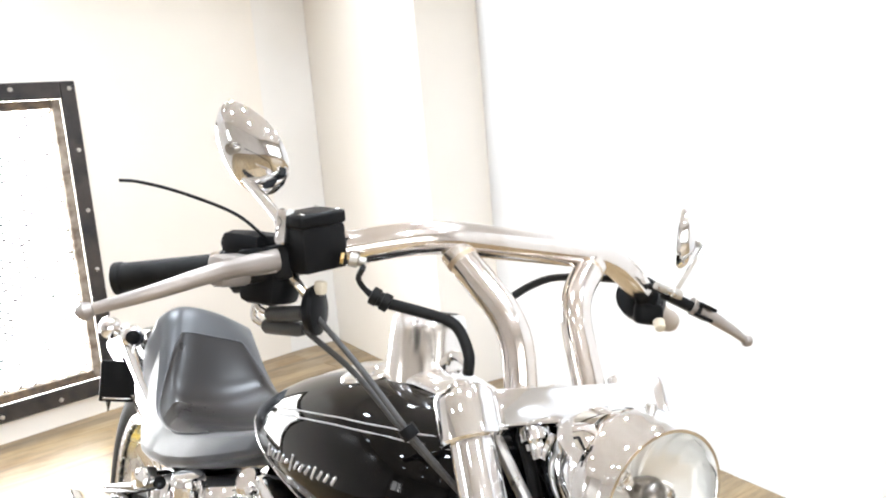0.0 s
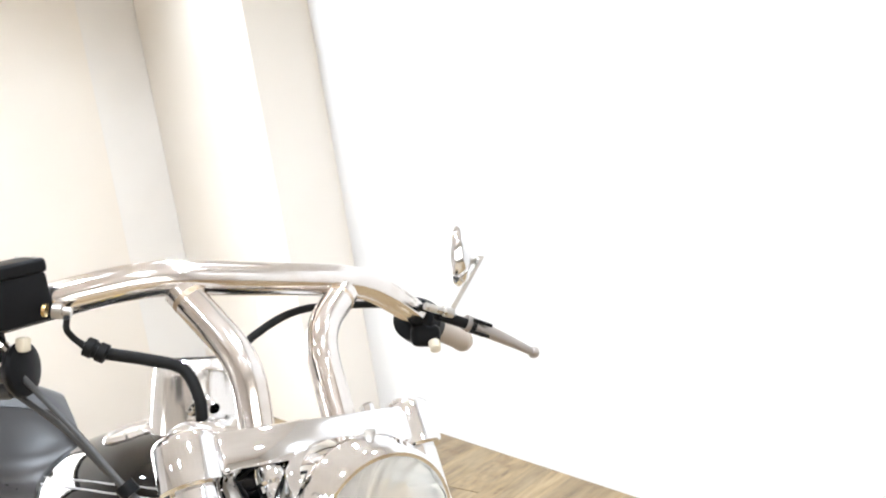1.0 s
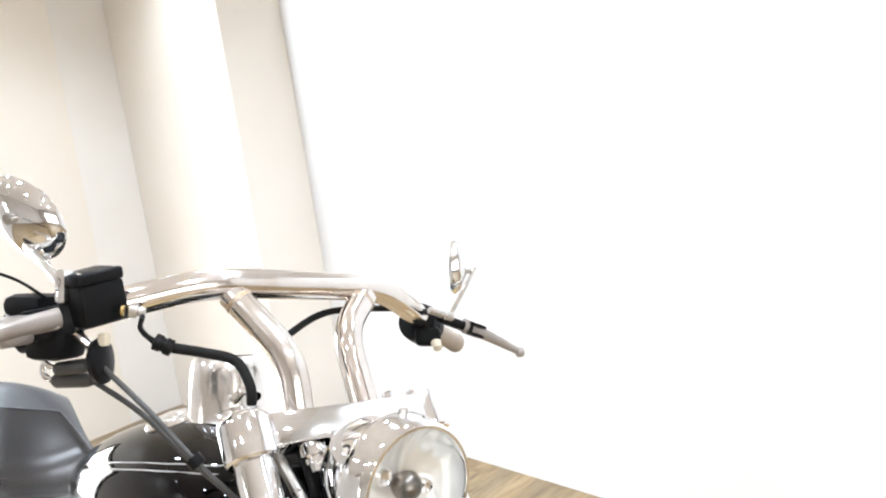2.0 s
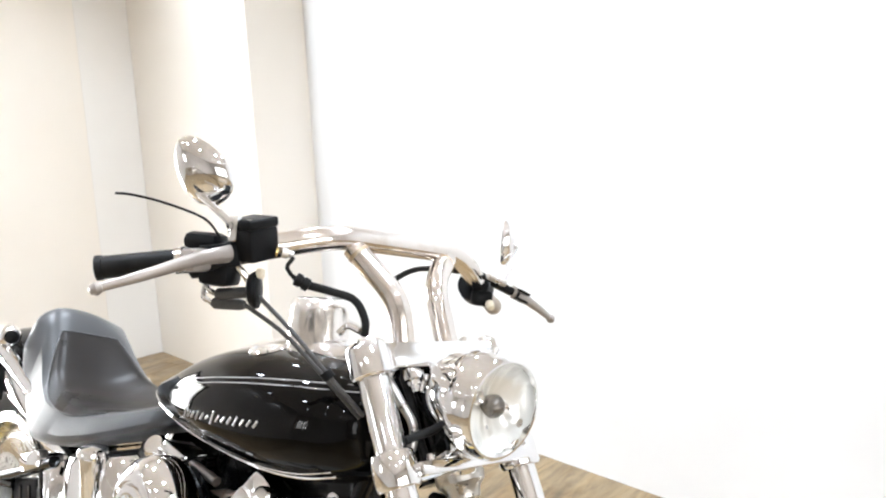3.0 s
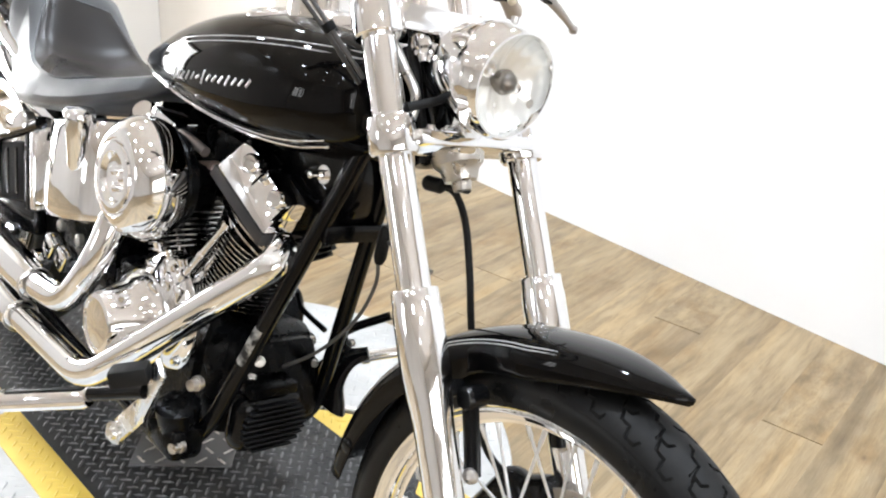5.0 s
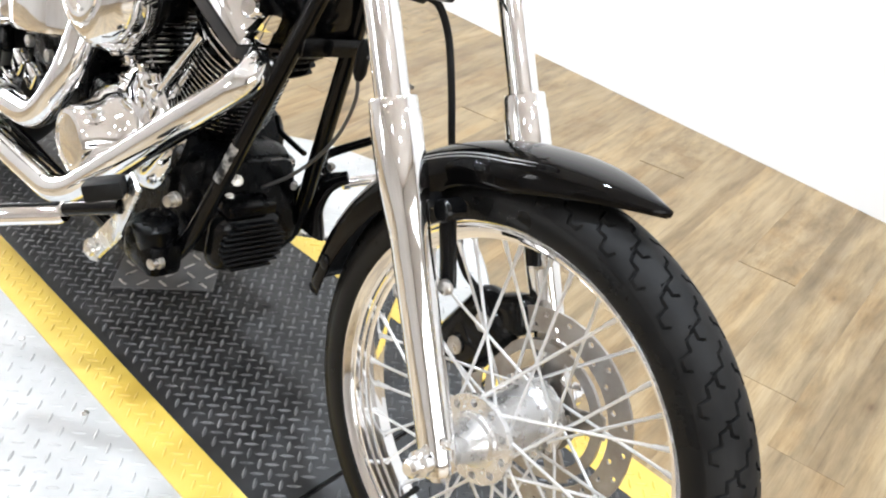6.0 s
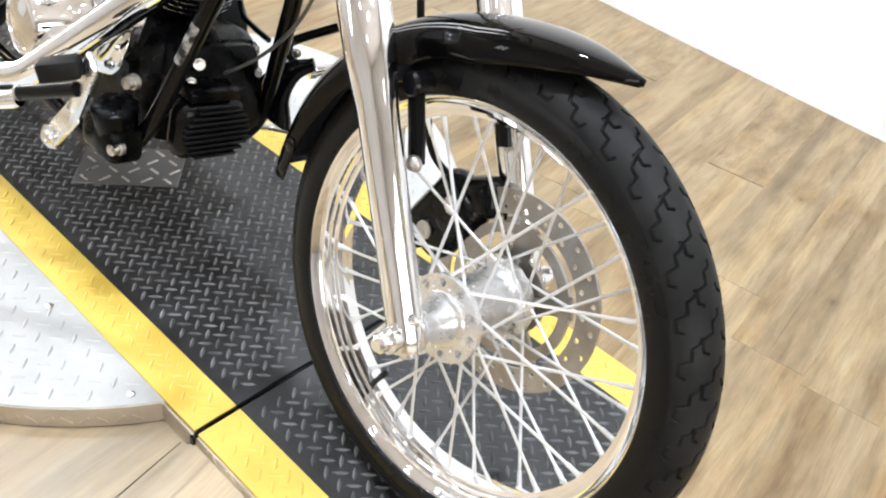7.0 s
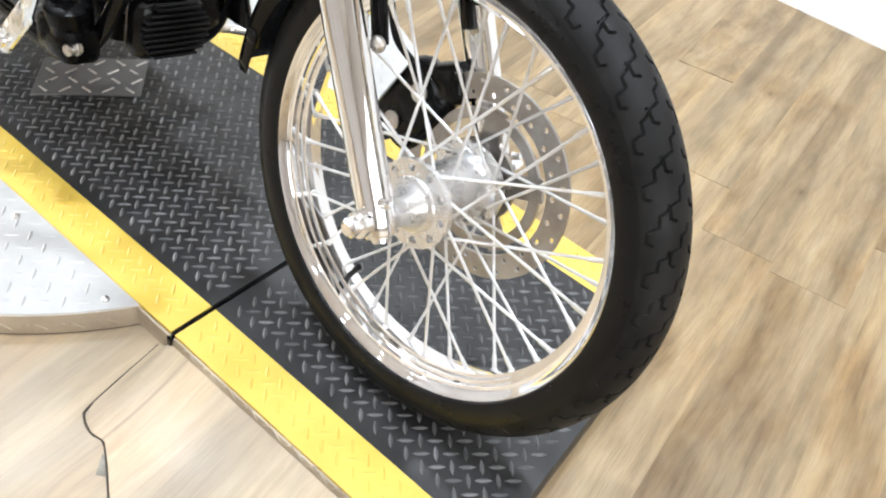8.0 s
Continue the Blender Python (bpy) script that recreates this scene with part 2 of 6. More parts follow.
def join_rings(bm, rings, closed=True, caps=True):
    for a, b in zip(rings, rings[1:]):
        n = max(len(a), len(b))
        for k in range(n if closed else n - 1):
            j = (k + 1) % n
            if len(a) == 1 and len(b) == 1:
                continue
            if len(a) == 1:
                bm.faces.new((a[0], b[k], b[j]))
            elif len(b) == 1:
                bm.faces.new((a[k], b[0], a[j]))
            else:
                bm.faces.new((a[k], b[k], b[j], a[j]))
    if caps and closed:
        for ring in (rings[0], rings[-1]):
            if len(ring) > 2:
                bm.faces.new(ring)


def smooth_path(points, step=6):
    """A Catmull-Rom curve through the points."""
    p = [Vector(q) for q in points]
    if len(p) < 3:
        return p
    p = [p[0] * 2 - p[1]] + p + [p[-1] * 2 - p[-2]]
    out = []
    for k in range(1, len(p) - 2):
        a, b, c, d = p[k - 1:k + 3]
        for j in range(step):
            t = j / step
            out.append(0.5 * ((2 * b) + (c - a) * t + (2 * a - 5 * b + 4 * c - d) * t * t + (3 * b - a - 3 * c + d) * t ** 3))
    out.append(p[-2])
    return out


def tube(bm, points, radius, seg=14, step=6, caps=True, sx=1.0):
    """A round tube along a smooth path; radius is a number or one per sampled point (0 to 1)."""
    path = smooth_path(points, step)
    rings, u = [], None
    n = len(path)
    for k, p in enumerate(path):
        d = (path[min(k + 1, n - 1)] - path[max(k - 1, 0)]).normalized()
        if u is None:
            u = basis(d)[0]
        u = (u - d * u.dot(d)).normalized()
        v = d.cross(u)
        r = radius(k / max(1, n - 1)) if callable(radius) else radius
        rings.append([bm.verts.new(p + (u * math.cos(a) * sx + v * math.sin(a)) * r)
                      for a in (2 * math.pi * j / seg for j in range(seg))])
    join_rings(bm, rings, True, caps)
    return bm


def bend(points, r, n=5):
    """The polyline with its corners rounded by radius r."""
    p = [Vector(q) for q in points]
    out = [p[0]]
    for a, b, c in zip(p, p[1:], p[2:]):
        d1, d2 = (a - b).normalized(), (c - b).normalized()
        k = min(r, (a - b).length * 0.45, (c - b).length * 0.45)
        s, e = b + d1 * k, b + d2 * k
        for j in range(n + 1):
            t = j / n
            out.append(s * (1 - t) ** 2 + b * 2 * t * (1 - t) + e * t * t)
    out.append(p[-1])
    return out


def pipe(bm, points, radius, r=0.05, seg=16, caps=True):
    """A round tube along straight runs with rounded bends."""
    path = bend(points, r)
    rings, u = [], None
    n = len(path)
    for k, p in enumerate(path):
        d = (path[min(k + 1, n - 1)] - path[max(k - 1, 0)]).normalized()
        if u is None:
            u = basis(d)[0]
        u = (u - d * u.dot(d)).normalized()
        v = d.cross(u)
        rr = radius(k / max(1, n - 1)) if callable(radius) else radius
        rings.append([bm.verts.new(p + (u * math.cos(a) + v * math.sin(a)) * rr)
                      for a in (2 * math.pi * j / seg for j in range(seg))])
    join_rings(bm, rings, True, caps)
    return bm


def B():
    return bmesh.new()


def made(fn, *args, **kw):
    bm = bmesh.new()
    fn(bm, *args, **kw)
    return bm


# ---- the room ----
def wall_slab(name, a, b, z0, z1, material, thick=0.12, side=1):
    """An upright wall from a to b on the plan; its thickness lies on one side."""
    a, b = Vector((*a, 0)), Vector((*b, 0))
    d = (b - a)
    n = Vector((-d.y, d.x, 0)).normalized() * side
    bm = B()
    mid = (a + b) / 2 + n * thick / 2
    ang = math.atan2(d.y, d.x)
    box(bm, (d.length, thick, z1 - z0), Matrix.Translation((mid.x, mid.y, (z0 + z1) / 2)) @ Matrix.Rotation(ang, 4, "Z"))
    return tagged(part(name, bm, material, None, "", False), kind="structure")


bm = B()
box(bm, (9.6, 7.6, 0.1), Matrix.Translation((-0.5, -1.3, FLOOR - 0.056)))
floor = tagged(part("floor", bm, mat("floor_joint", (0.34, 0.265, 0.18), 0.7).m, None, "light oak vinyl plank floor", False), kind="structure")
bm = B()
box(bm, (9.6, 7.6, 0.1), Matrix.Translation((-0.5, -1.3, CEIL + 0.05)))
tagged(part("ceiling", bm, CEILM, None, "plain matt off-white ceiling", False), kind="structure")
tagged(wall_slab("wall_north", (-4.7, 2.085), (4.0, 1.511), FLOOR, CEIL, WALL, 0.12, 1), "white painted wall behind the motorcycle")
tagged(wall_slab("wall_jog", (-4.75, 1.729), (-3.14, 1.65), FLOOR, CEIL, BEIGE, 0.42, 1), "cream wall corner beside the window")


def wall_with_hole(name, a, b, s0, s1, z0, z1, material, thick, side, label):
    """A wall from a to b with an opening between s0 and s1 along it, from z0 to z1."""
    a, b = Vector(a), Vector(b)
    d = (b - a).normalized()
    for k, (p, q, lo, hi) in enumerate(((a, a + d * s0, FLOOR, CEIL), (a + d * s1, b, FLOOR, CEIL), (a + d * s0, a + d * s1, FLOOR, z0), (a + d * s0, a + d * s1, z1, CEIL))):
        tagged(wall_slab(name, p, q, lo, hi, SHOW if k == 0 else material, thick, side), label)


# west wall with its meshed window; distances run from the south end
W_A, W_B = Vector((-2.9, -4.9)), Vector((-4.47, 1.35))
W_LEN = (W_B - W_A).length
W_DIR = (W_B - W_A).normalized()
WS0, WS1, WZ0, WZ1 = W_LEN - 2.4, W_LEN - 1.1, 0.12, 1.53
wall_with_hole("wall_west", W_A, W_B + W_DIR * 0.38, WS0, WS1, WZ0, WZ1, BEIGE, 0.2, 1, "cream wall round the meshed window")
# pale board standing in for light on the west wall; swells towards the corner
bm = B()
rings = []
for z in (FLOOR + 0.001, CEIL - 0.001):
    ring = [W_A + W_DIR * (W_LEN + 0.03 + 0.335 * k / 8) + Vector((W_DIR.y, -W_DIR.x)) * (0.002 + 0.045 * (k / 8) ** 1.6) for k in range(9)]
    ring.append(W_A + W_DIR * (W_LEN + 0.365) + Vector((W_DIR.y, -W_DIR.x)) * 0.001)
    ring.append(W_A + W_DIR * (W_LEN + 0.03) + Vector((W_DIR.y, -W_DIR.x)) * 0.001)
    rings.append([bm.verts.new((*p, z)) for p in ring])
join_rings(bm, rings)
tagged(part("trim", bm, LIT_CORNER, None, "pale board standing in for light in the corner of the cream wall", True), kind="structure")
# south wall with the shop window that lights the tank's side
wall_with_hole("wall_south", Vector((-3.0, -4.9)), Vector((4.1, -4.9)), 0.25, 1.0, 1.1, 2.0, SHOW, 0.12, -1, "showroom wall with a small window")

# unseen east wall; its wide opening is added for light from ahead
wall_with_hole("wall_east", Vector((4.0, -4.9)), Vector((4.0, 1.6)), 1.6, 5.4, 0.35, 2.1, SHOW, 0.12, -1, "unseen showroom wall with a wide opening for the added fill panel")


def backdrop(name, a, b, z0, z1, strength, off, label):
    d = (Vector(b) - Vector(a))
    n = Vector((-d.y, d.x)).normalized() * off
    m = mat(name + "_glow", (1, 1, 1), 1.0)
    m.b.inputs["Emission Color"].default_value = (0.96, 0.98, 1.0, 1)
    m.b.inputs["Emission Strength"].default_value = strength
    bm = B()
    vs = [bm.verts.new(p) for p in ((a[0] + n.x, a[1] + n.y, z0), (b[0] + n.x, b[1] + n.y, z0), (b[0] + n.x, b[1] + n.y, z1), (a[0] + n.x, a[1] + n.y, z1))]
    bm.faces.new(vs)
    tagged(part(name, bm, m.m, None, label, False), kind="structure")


backdrop("backdrop_window", W_A + W_DIR * (WS0 - 0.5), W_A + W_DIR * (WS1 + 0.5), -0.2, 2.0, 14.0, 0.32, "bright daylight outside the window")
backdrop("backdrop_shop", (-2.9, -4.9), (0.6, -4.9), 0.0, 2.9, 5.0, -0.4, "bright daylight outside the shop window")

# glowing fill panel added beyond the east opening
backdrop("front_fill", (4.0, -4.0), (4.0, 1.2), -0.04, 2.9, 2.7, -0.5, "unseen glowing panel added to light the bike from ahead")

window = thing("window_1", Matrix.Translation((*(W_A + W_DIR * ((WS0 + WS1) / 2)), 0)) @ Matrix.Rotation(math.atan2(W_DIR.y, W_DIR.x), 4, "Z"), "window with a bolted dark steel frame and expanded metal mesh", "window")
window["kind"] = "structure"
WW = (WS1 - WS0) / 2


def frame_bar(name, x0, x1, z0, z1, y, depth, material):
    bm = B()
    box(bm, (x1 - x0, depth, z1 - z0), Matrix.Translation(((x0 + x1) / 2, y, (z0 + z1) / 2)), 0.004, 1)
    return part(name, bm, material, window, "", False)


frame_bar("frame_bar", WW - 0.012, WW + 0.06, WZ0 - 0.07, WZ1 + 0.07, -0.008, 0.016, IRON)
frame_bar("frame_bar", -WW - 0.06, -WW + 0.012, WZ0 - 0.07, WZ1 + 0.07, -0.008, 0.016, IRON)
frame_bar("frame_bar", -WW + 0.013, WW - 0.013, WZ1 - 0.012, WZ1 + 0.07, -0.008, 0.016, IRON)
frame_bar("frame_bar", -WW + 0.013, WW - 0.013, WZ0 - 0.07, WZ0 + 0.012, -0.008, 0.016, IRON)
for x0, x1, z0, z1 in ((WW - 0.055, WW - 0.013, WZ0 + 0.013, WZ1 - 0.013), (-WW + 0.013, -WW + 0.055, WZ0 + 0.013, WZ1 - 0.013), (-WW + 0.056, WW - 0.056, WZ1 - 0.055, WZ1 - 0.013), (-WW + 0.056, WW - 0.056, WZ0 + 0.013, WZ0 + 0.055)):
    frame_bar("inner_frame", x0, x1, z0, z1, 0.03, 0.05, WELD if x1 - x0 < 0.1 else RUSTY)
for k in range(6):
    z = WZ0 - 0.035 + k * (WZ1 - WZ0 + 0.07) / 5
    for x in (WW + 0.03, -WW - 0.03):
        part("bolt", made(spin, [(0, 0.011), (0.004, 0.011), (0.009, 0.006), (0.01, 0.0)], (x, -0.016, z), (0, -1, 0), 10), STEEL, window)
for k in range(1, 5):
    x = -WW - 0.03 + k * (2 * WW + 0.06) / 5
    for z in (WZ0 - 0.04, WZ1 + 0.04):
        part("bolt", made(spin, [(0, 0.011), (0.004, 0.011), (0.009, 0.006), (0.01, 0.0)], (x, -0.016, z), (0, -1, 0), 10), STEEL, window)


def mesh_wires():
    """Expanded metal: two families of slanted strands over the opening."""
    verts, faces = [], []
    w, h = 2 * (WW - 0.05), WZ1 - WZ0 - 0.1
    slope = 0.5
    for sgn in (1, -1):
        c = -w * slope
        while c < h + w * slope:
            pts = []
            for x in (0.0, w):
                pts.append((x, c + sgn * slope * (x if sgn > 0 else x)))
            (xa, za), (xb, zb) = pts
            def clip(xa, za, xb, zb):
                out = []
                for lim in (0.0, h):
                    if (za - lim) * (zb - lim) < 0:
                        t = (lim - za) / (zb - za)
                        out.append((xa + t * (xb - xa), lim))
                for x, z in ((xa, za), (xb, zb)):
                    if 0 <= z <= h:
                        out.append((x, z))
                return out[:2]
            ends = clip(xa, za, xb, zb)
            if len(ends) == 2 and abs(ends[0][0] - ends[1][0]) > 0.01:
                (x0, z0), (x1, z1) = ends
                n = len(verts)
                for x, z in ((x0, z0), (x1, z1)):
                    for dy, dz in ((0.05, -0.0048), (0.05, 0.0048), (0.054, 0.0048), (0.054, -0.0048)):
                        verts.append((x - w / 2, dy, z + WZ0 + 0.05 + dz))
                for k in range(4):
                    faces.append((n + k, n + (k + 1) % 4, n + 4 + (k + 1) % 4, n + 4 + k))
            c += 0.036
    me = bpy.data.meshes.new("wire_mesh")
    me.from_pydata(verts, [], faces)
    me.materials.append(IRON)
    ob = new("wire_mesh", me)
    ob.parent = window
    tagged(ob, "expanded metal mesh", kind="stuff")


mesh_wires()
for k in range(2):
    x = -2.35 + k * 0.25
    bm = B()
    box(bm, (0.05, 0.05, 0.898), Matrix.Translation((x, -4.96, 1.55)), 0.004, 1)
    tagged(part("trim", bm, FRAME, None, "dark shop window mullion", False), kind="structure")


# ---- turntable and runway ----
DX, DY, DR = -0.98, 0.075, 0.69
Y_IN0, Y_OUT0, Y_IN1, Y_OUT1 = -0.181, -0.258, 0.316, 0.393
SEAM, DROP = -0.29, 0.008
REAR = -2.6
TURN = Matrix.Translation((-0.3, 0, 0)) @ Matrix.Rotation(0.028, 4, "Z") @ Matrix.Translation((0.3, 0, 0))
turntable = thing("turntable", TURN, "round diamond-plate turntable with a black and yellow runway", "turntable")
part("disc", made(spin, [(FLOOR + 0.001, DR), (-0.006, DR), (-0.002, DR - 0.003), (-0.002, 0.0)], (DX, DY, 0), (0, 0, 1), 128), TREAD, turntable, "bright aluminium diamond plate")
part("rim_band", made(spin, [(FLOOR + 0.006, DR - 0.001), (FLOOR + 0.006, DR + 0.0012), (-0.007, DR + 0.0012), (-0.0035, DR + 0.0002), (-0.0035, DR - 0.001)], (DX, DY, 0), (0, 0, 1), 128, False), SKIRT, turntable, "worn aluminium rim band, tan like the floor it mirrors")
# dark ring stands in for the shadow under the rim band
part("rim_shade", made(spin, [(FLOOR + 0.0012, DR - 0.002), (FLOOR + 0.0012, DR + 0.0006), (FLOOR + 0.0058, DR + 0.0006), (FLOOR + 0.0058, DR - 0.002)], (DX, DY, 0), (0, 0, 1), 128, False), FRAME, turntable, "dark ring standing in for the shade below the rim")
ramp = thing("ramp", TURN, "black diamond-plate ramp with yellow edges in front of the turntable", "ramp")


def end_x(y):
    """The ramp's slightly skewed front edge."""
    return 0.292 - 0.085 * (y - Y_OUT0)


def deck_z(x):
    return 0.0 if x < SEAM else -DROP * (x - SEAM) / 0.58


LANES = (("deck", Y_IN0 + 0.0005, Y_IN1 - 0.0005, PLATE, "black diamond plate"), ("edge_stripe", Y_OUT0, Y_IN0, YELLOW, "yellow painted diamond plate"), ("edge_stripe", Y_IN1, Y_OUT1, YELLOW, "yellow painted diamond plate"))
for nm, y0, y1, m_, lab in LANES:
    bm = B()
    box(bm, (SEAM - 0.005 - REAR, y1 - y0, 0.006), Matrix.Translation(((SEAM - 0.005 + REAR) / 2, (y0 + y1) / 2, -0.003 + 0.002)))
    part(nm, bm, m_, turntable, lab, False)
    bm = B()
    x0 = SEAM + 0.005
    base = FLOOR + 0.002
    top = [(x0, y0, 0.002), (end_x(y0), y0, deck_z(end_x(y0))), (end_x(y1), y1, deck_z(end_x(y1))), (x0, y1, 0.002)]
    vs = [bm.verts.new(p) for p in top] + [bm.verts.new((p[0], p[1], FLOOR + 0.001)) for p in top]
    for f in ((0, 1, 2, 3), (4, 5, 6, 7), (0, 1, 5, 4), (1, 2, 6, 5), (2, 3, 7, 6), (3, 0, 4, 7)):
        bm.faces.new([vs[k] for k in f])
    part(nm, bm, m_, ramp, lab, False)
for y, s in ((Y_OUT0, 1), (Y_OUT1, -1)):
    for thing_, xa, xb in ((turntable, REAR, SEAM - 0.005), (ramp, SEAM + 0.005, end_x(y) - 0.01)):
        if thing_ is turntable:
            xb2 = xb
            bm = B()
            box(bm, (xb2 - DX - 0.6, 0.004, -FLOOR - 0.006), Matrix.Translation(((xb2 + DX + 0.6) / 2, y - s * 0.003, (FLOOR - 0.004) / 2)))
            part("side_skirt", bm, SKIRT, thing_, "bent aluminium side", False)
        else:
            bm = B()
            vs = [bm.verts.new(p) for p in ((xa, y - s * 0.012, FLOOR + 0.001), (xb, y - s * 0.012, FLOOR + 0.001), (xb, y - s * 0.0005, deck_z(xb) - 0.005), (xa, y - s * 0.0005, -0.004))]
            vs += [bm.verts.new(v.co + Vector((0, -s * 0.003, 0))) for v in vs]
            for f in ((0, 1, 2, 3), (4, 5, 6, 7), (0, 1, 5, 4), (1, 2, 6, 5), (2, 3, 7, 6), (3, 0, 4, 7)):
                bm.faces.new([vs[k] for k in f])
            part("side_skirt", bm, SKIRT, thing_, "bent aluminium side", False)
# the dark hinge gap between turntable and ramp
bm = B()
box(bm, (0.014, Y_OUT1 - Y_OUT0, 0.012), Matrix.Translation((SEAM, (Y_OUT0 + Y_OUT1) / 2, -0.014)))
part("hinge", bm, FRAME, ramp, "blackened hinge strip", False)
bm = B()
tube(bm, [(SEAM, Y_OUT0 - 0.002, 0.001), (SEAM - 0.001, (Y_IN0 + Y_OUT0) / 2, 0.0015), (SEAM, Y_IN0, 0.001), (SEAM + 0.001, 0.0, 0.0015), (SEAM, Y_OUT1, 0.001)], 0.0028, 6)
part("hinge_pin", bm, FRAME, ramp, "greasy black hinge pin")
bm = B()
box(bm, (0.009, 0.004, 0.026), Matrix.Translation((SEAM, Y_OUT0 - 0.008, -0.014)), 0.001, 1)
part("hinge_end", bm, FRAME, ramp, "", False)


def lozenges(name, parent, material, inside, x0, x1, y0, y1, zfun, label, pitch=0.0215):
    """The raised bars of diamond plate, in turns along two slants."""
    verts, faces = [], []
    n = int((x1 - x0 + y1 - y0) / pitch) + 2
    c45 = math.sqrt(0.5)
    ox, oy = x0, y0
    for i in range(-n, n):
        for j in range(-n, n):
            u, v = i * pitch, j * pitch
            x, y = ox + (u - v) * c45, oy + (u + v) * c45
            if not (x0 < x < x1 and y0 < y < y1) or not inside(x, y):
                continue
            a = radians(45) + (math.pi / 2 if (i + j) % 2 else 0)
            dx, dy = math.cos(a), math.sin(a)
            l, w, h = 0.0137, 0.0032, 0.002
            z = zfun(x, y)
            k = len(verts)
            for s, t, zz in ((-l, 0, 0), (-l * 0.35, -w, 0), (l * 0.35, -w, 0), (l, 0, 0), (l * 0.35, w, 0), (-l * 0.35, w, 0), (-l * 0.5, 0, h), (l * 0.5, 0, h)):
                verts.append((x + s * dx - t * dy, y + s * dy + t * dx, z + zz))
            faces += [(k, k + 1, k + 6), (k + 1, k + 2, k + 7, k + 6), (k + 2, k + 3, k + 7), (k + 3, k + 4, k + 7), (k + 4, k + 5, k + 6, k + 7), (k + 5, k, k + 6)]
    me = bpy.data.meshes.new(name)
    me.from_pydata(verts, [], faces)
    me.materials.append(material)
    ob = new(name, me)
    ob.parent = parent
    tagged(ob, label, kind="stuff")


anywhere = lambda x, y: True
on_disc = lambda x, y: math.hypot(x - DX, y - DY) < DR - 0.02 and not (Y_OUT0 - 0.012 < y < Y_OUT1 + 0.012)
lozenges("tread_relief", turntable, PLATE_BAR, anywhere, -1.9, SEAM - 0.018, Y_IN0 + 0.01, Y_IN1 - 0.01, lambda x, y: 0.002, "raised bars of black plate")
lozenges("tread_relief", turntable, YELLOW, anywhere, -1.9, SEAM - 0.018, Y_OUT0 + 0.01, Y_IN0 - 0.008, lambda x, y: 0.002, "raised bars of yellow plate")
lozenges("tread_relief", turntable, YELLOW, anywhere, -1.9, SEAM - 0.018, Y_IN1 + 0.008, Y_OUT1 - 0.01, lambda x, y: 0.002, "raised bars of yellow plate")
lozenges("tread_relief", turntable, TREAD, on_disc, DX - DR, DX + DR, DY - DR, DY + DR, lambda x, y: -0.002, "raised bars of aluminium plate", 0.03)
ramp_z = lambda x, y: 0.002 + (deck_z(end_x(y)) - 0.002) * (x - SEAM) / (end_x(y) - SEAM)
lozenges("tread_relief", ramp, PLATE_BAR, anywhere, SEAM + 0.018, 0.26, Y_IN0 + 0.01, Y_IN1 - 0.01, ramp_z, "raised bars of black plate")
lozenges("tread_relief", ramp, YELLOW, anywhere, SEAM + 0.018, 0.26, Y_OUT0 + 0.01, Y_IN0 - 0.008, ramp_z, "raised bars of yellow plate")
lozenges("tread_relief", ramp, YELLOW, anywhere, SEAM + 0.018, 0.24, Y_IN1 + 0.008, Y_OUT1 - 0.01, ramp_z, "raised bars of yellow plate")
bm = B()
for k in range(64):
    t = radians(-125 + k * 2.2)
    p = Matrix.Translation((DX + (DR + 0.0016) * math.cos(t), DY + (DR + 0.0016) * math.sin(t), FLOOR / 2 - 0.004)) @ Matrix.Rotation(t, 4, "Z") @ Matrix.Rotation(radians(40 if k % 2 else -40), 4, "X")
    if p.translation.y < Y_OUT0 - 0.02:
        box(bm, (0.003, 0.021, 0.0042), p)
tagged(part("rim_relief", bm, SKIRT, turntable, "raised bars round the rim", False), kind="stuff")
bm = B()
for k in range(22):
    p = Matrix.Translation((SEAM + 0.03 + k * 0.024, Y_OUT0 - 0.0035, -0.011)) @ Matrix.Rotation(radians(40 if k % 2 else -40), 4, "Y")
    box(bm, (0.017, 0.005, 0.0035), p)
tagged(part("edge_relief", bm, SKIRT, ramp, "raised bars along the side", False), kind="stuff")
for x in (-0.423, -0.688, -0.95, -1.21, -1.5):
    for y in (-0.289, 0.415):
        part("screw", made(spin, [(-0.003, 0.007), (0.0, 0.007), (0.0015, 0.004), (0.0015, 0.0)], (x, y, 0), (0, 0, 1), 12), STEEL, turntable)
bm = B()
box(bm, (0.212, 0.14, 0.004), Matrix.Translation((-0.975, 0.02, 0.005)) @ Matrix.Rotation(radians(49.6), 4, "Z"), 0.001, 1)
plate_patch = tagged(part("metal_plate", bm, TREAD2, None, "loose aluminium diamond plate lying under the engine", False), "loose aluminium diamond plate lying under the engine", "plate")
bm = B()
for i in range(5):
    for j in range(4):
        p = Matrix.Translation((-0.975, 0.02, 0.0075)) @ Matrix.Rotation(radians(49.6), 4, "Z") @ Matrix.Translation((-0.085 + i * 0.042 + (j % 2) * 0.01, -0.052 + j * 0.034, 0)) @ Matrix.Rotation(radians(45 if (i + j) % 2 else -45), 4, "Z")
        box(bm, (0.027, 0.0055, 0.0025), p, 0.001, 1)
part("tread_relief", bm, STEEL, plate_patch, "", False)


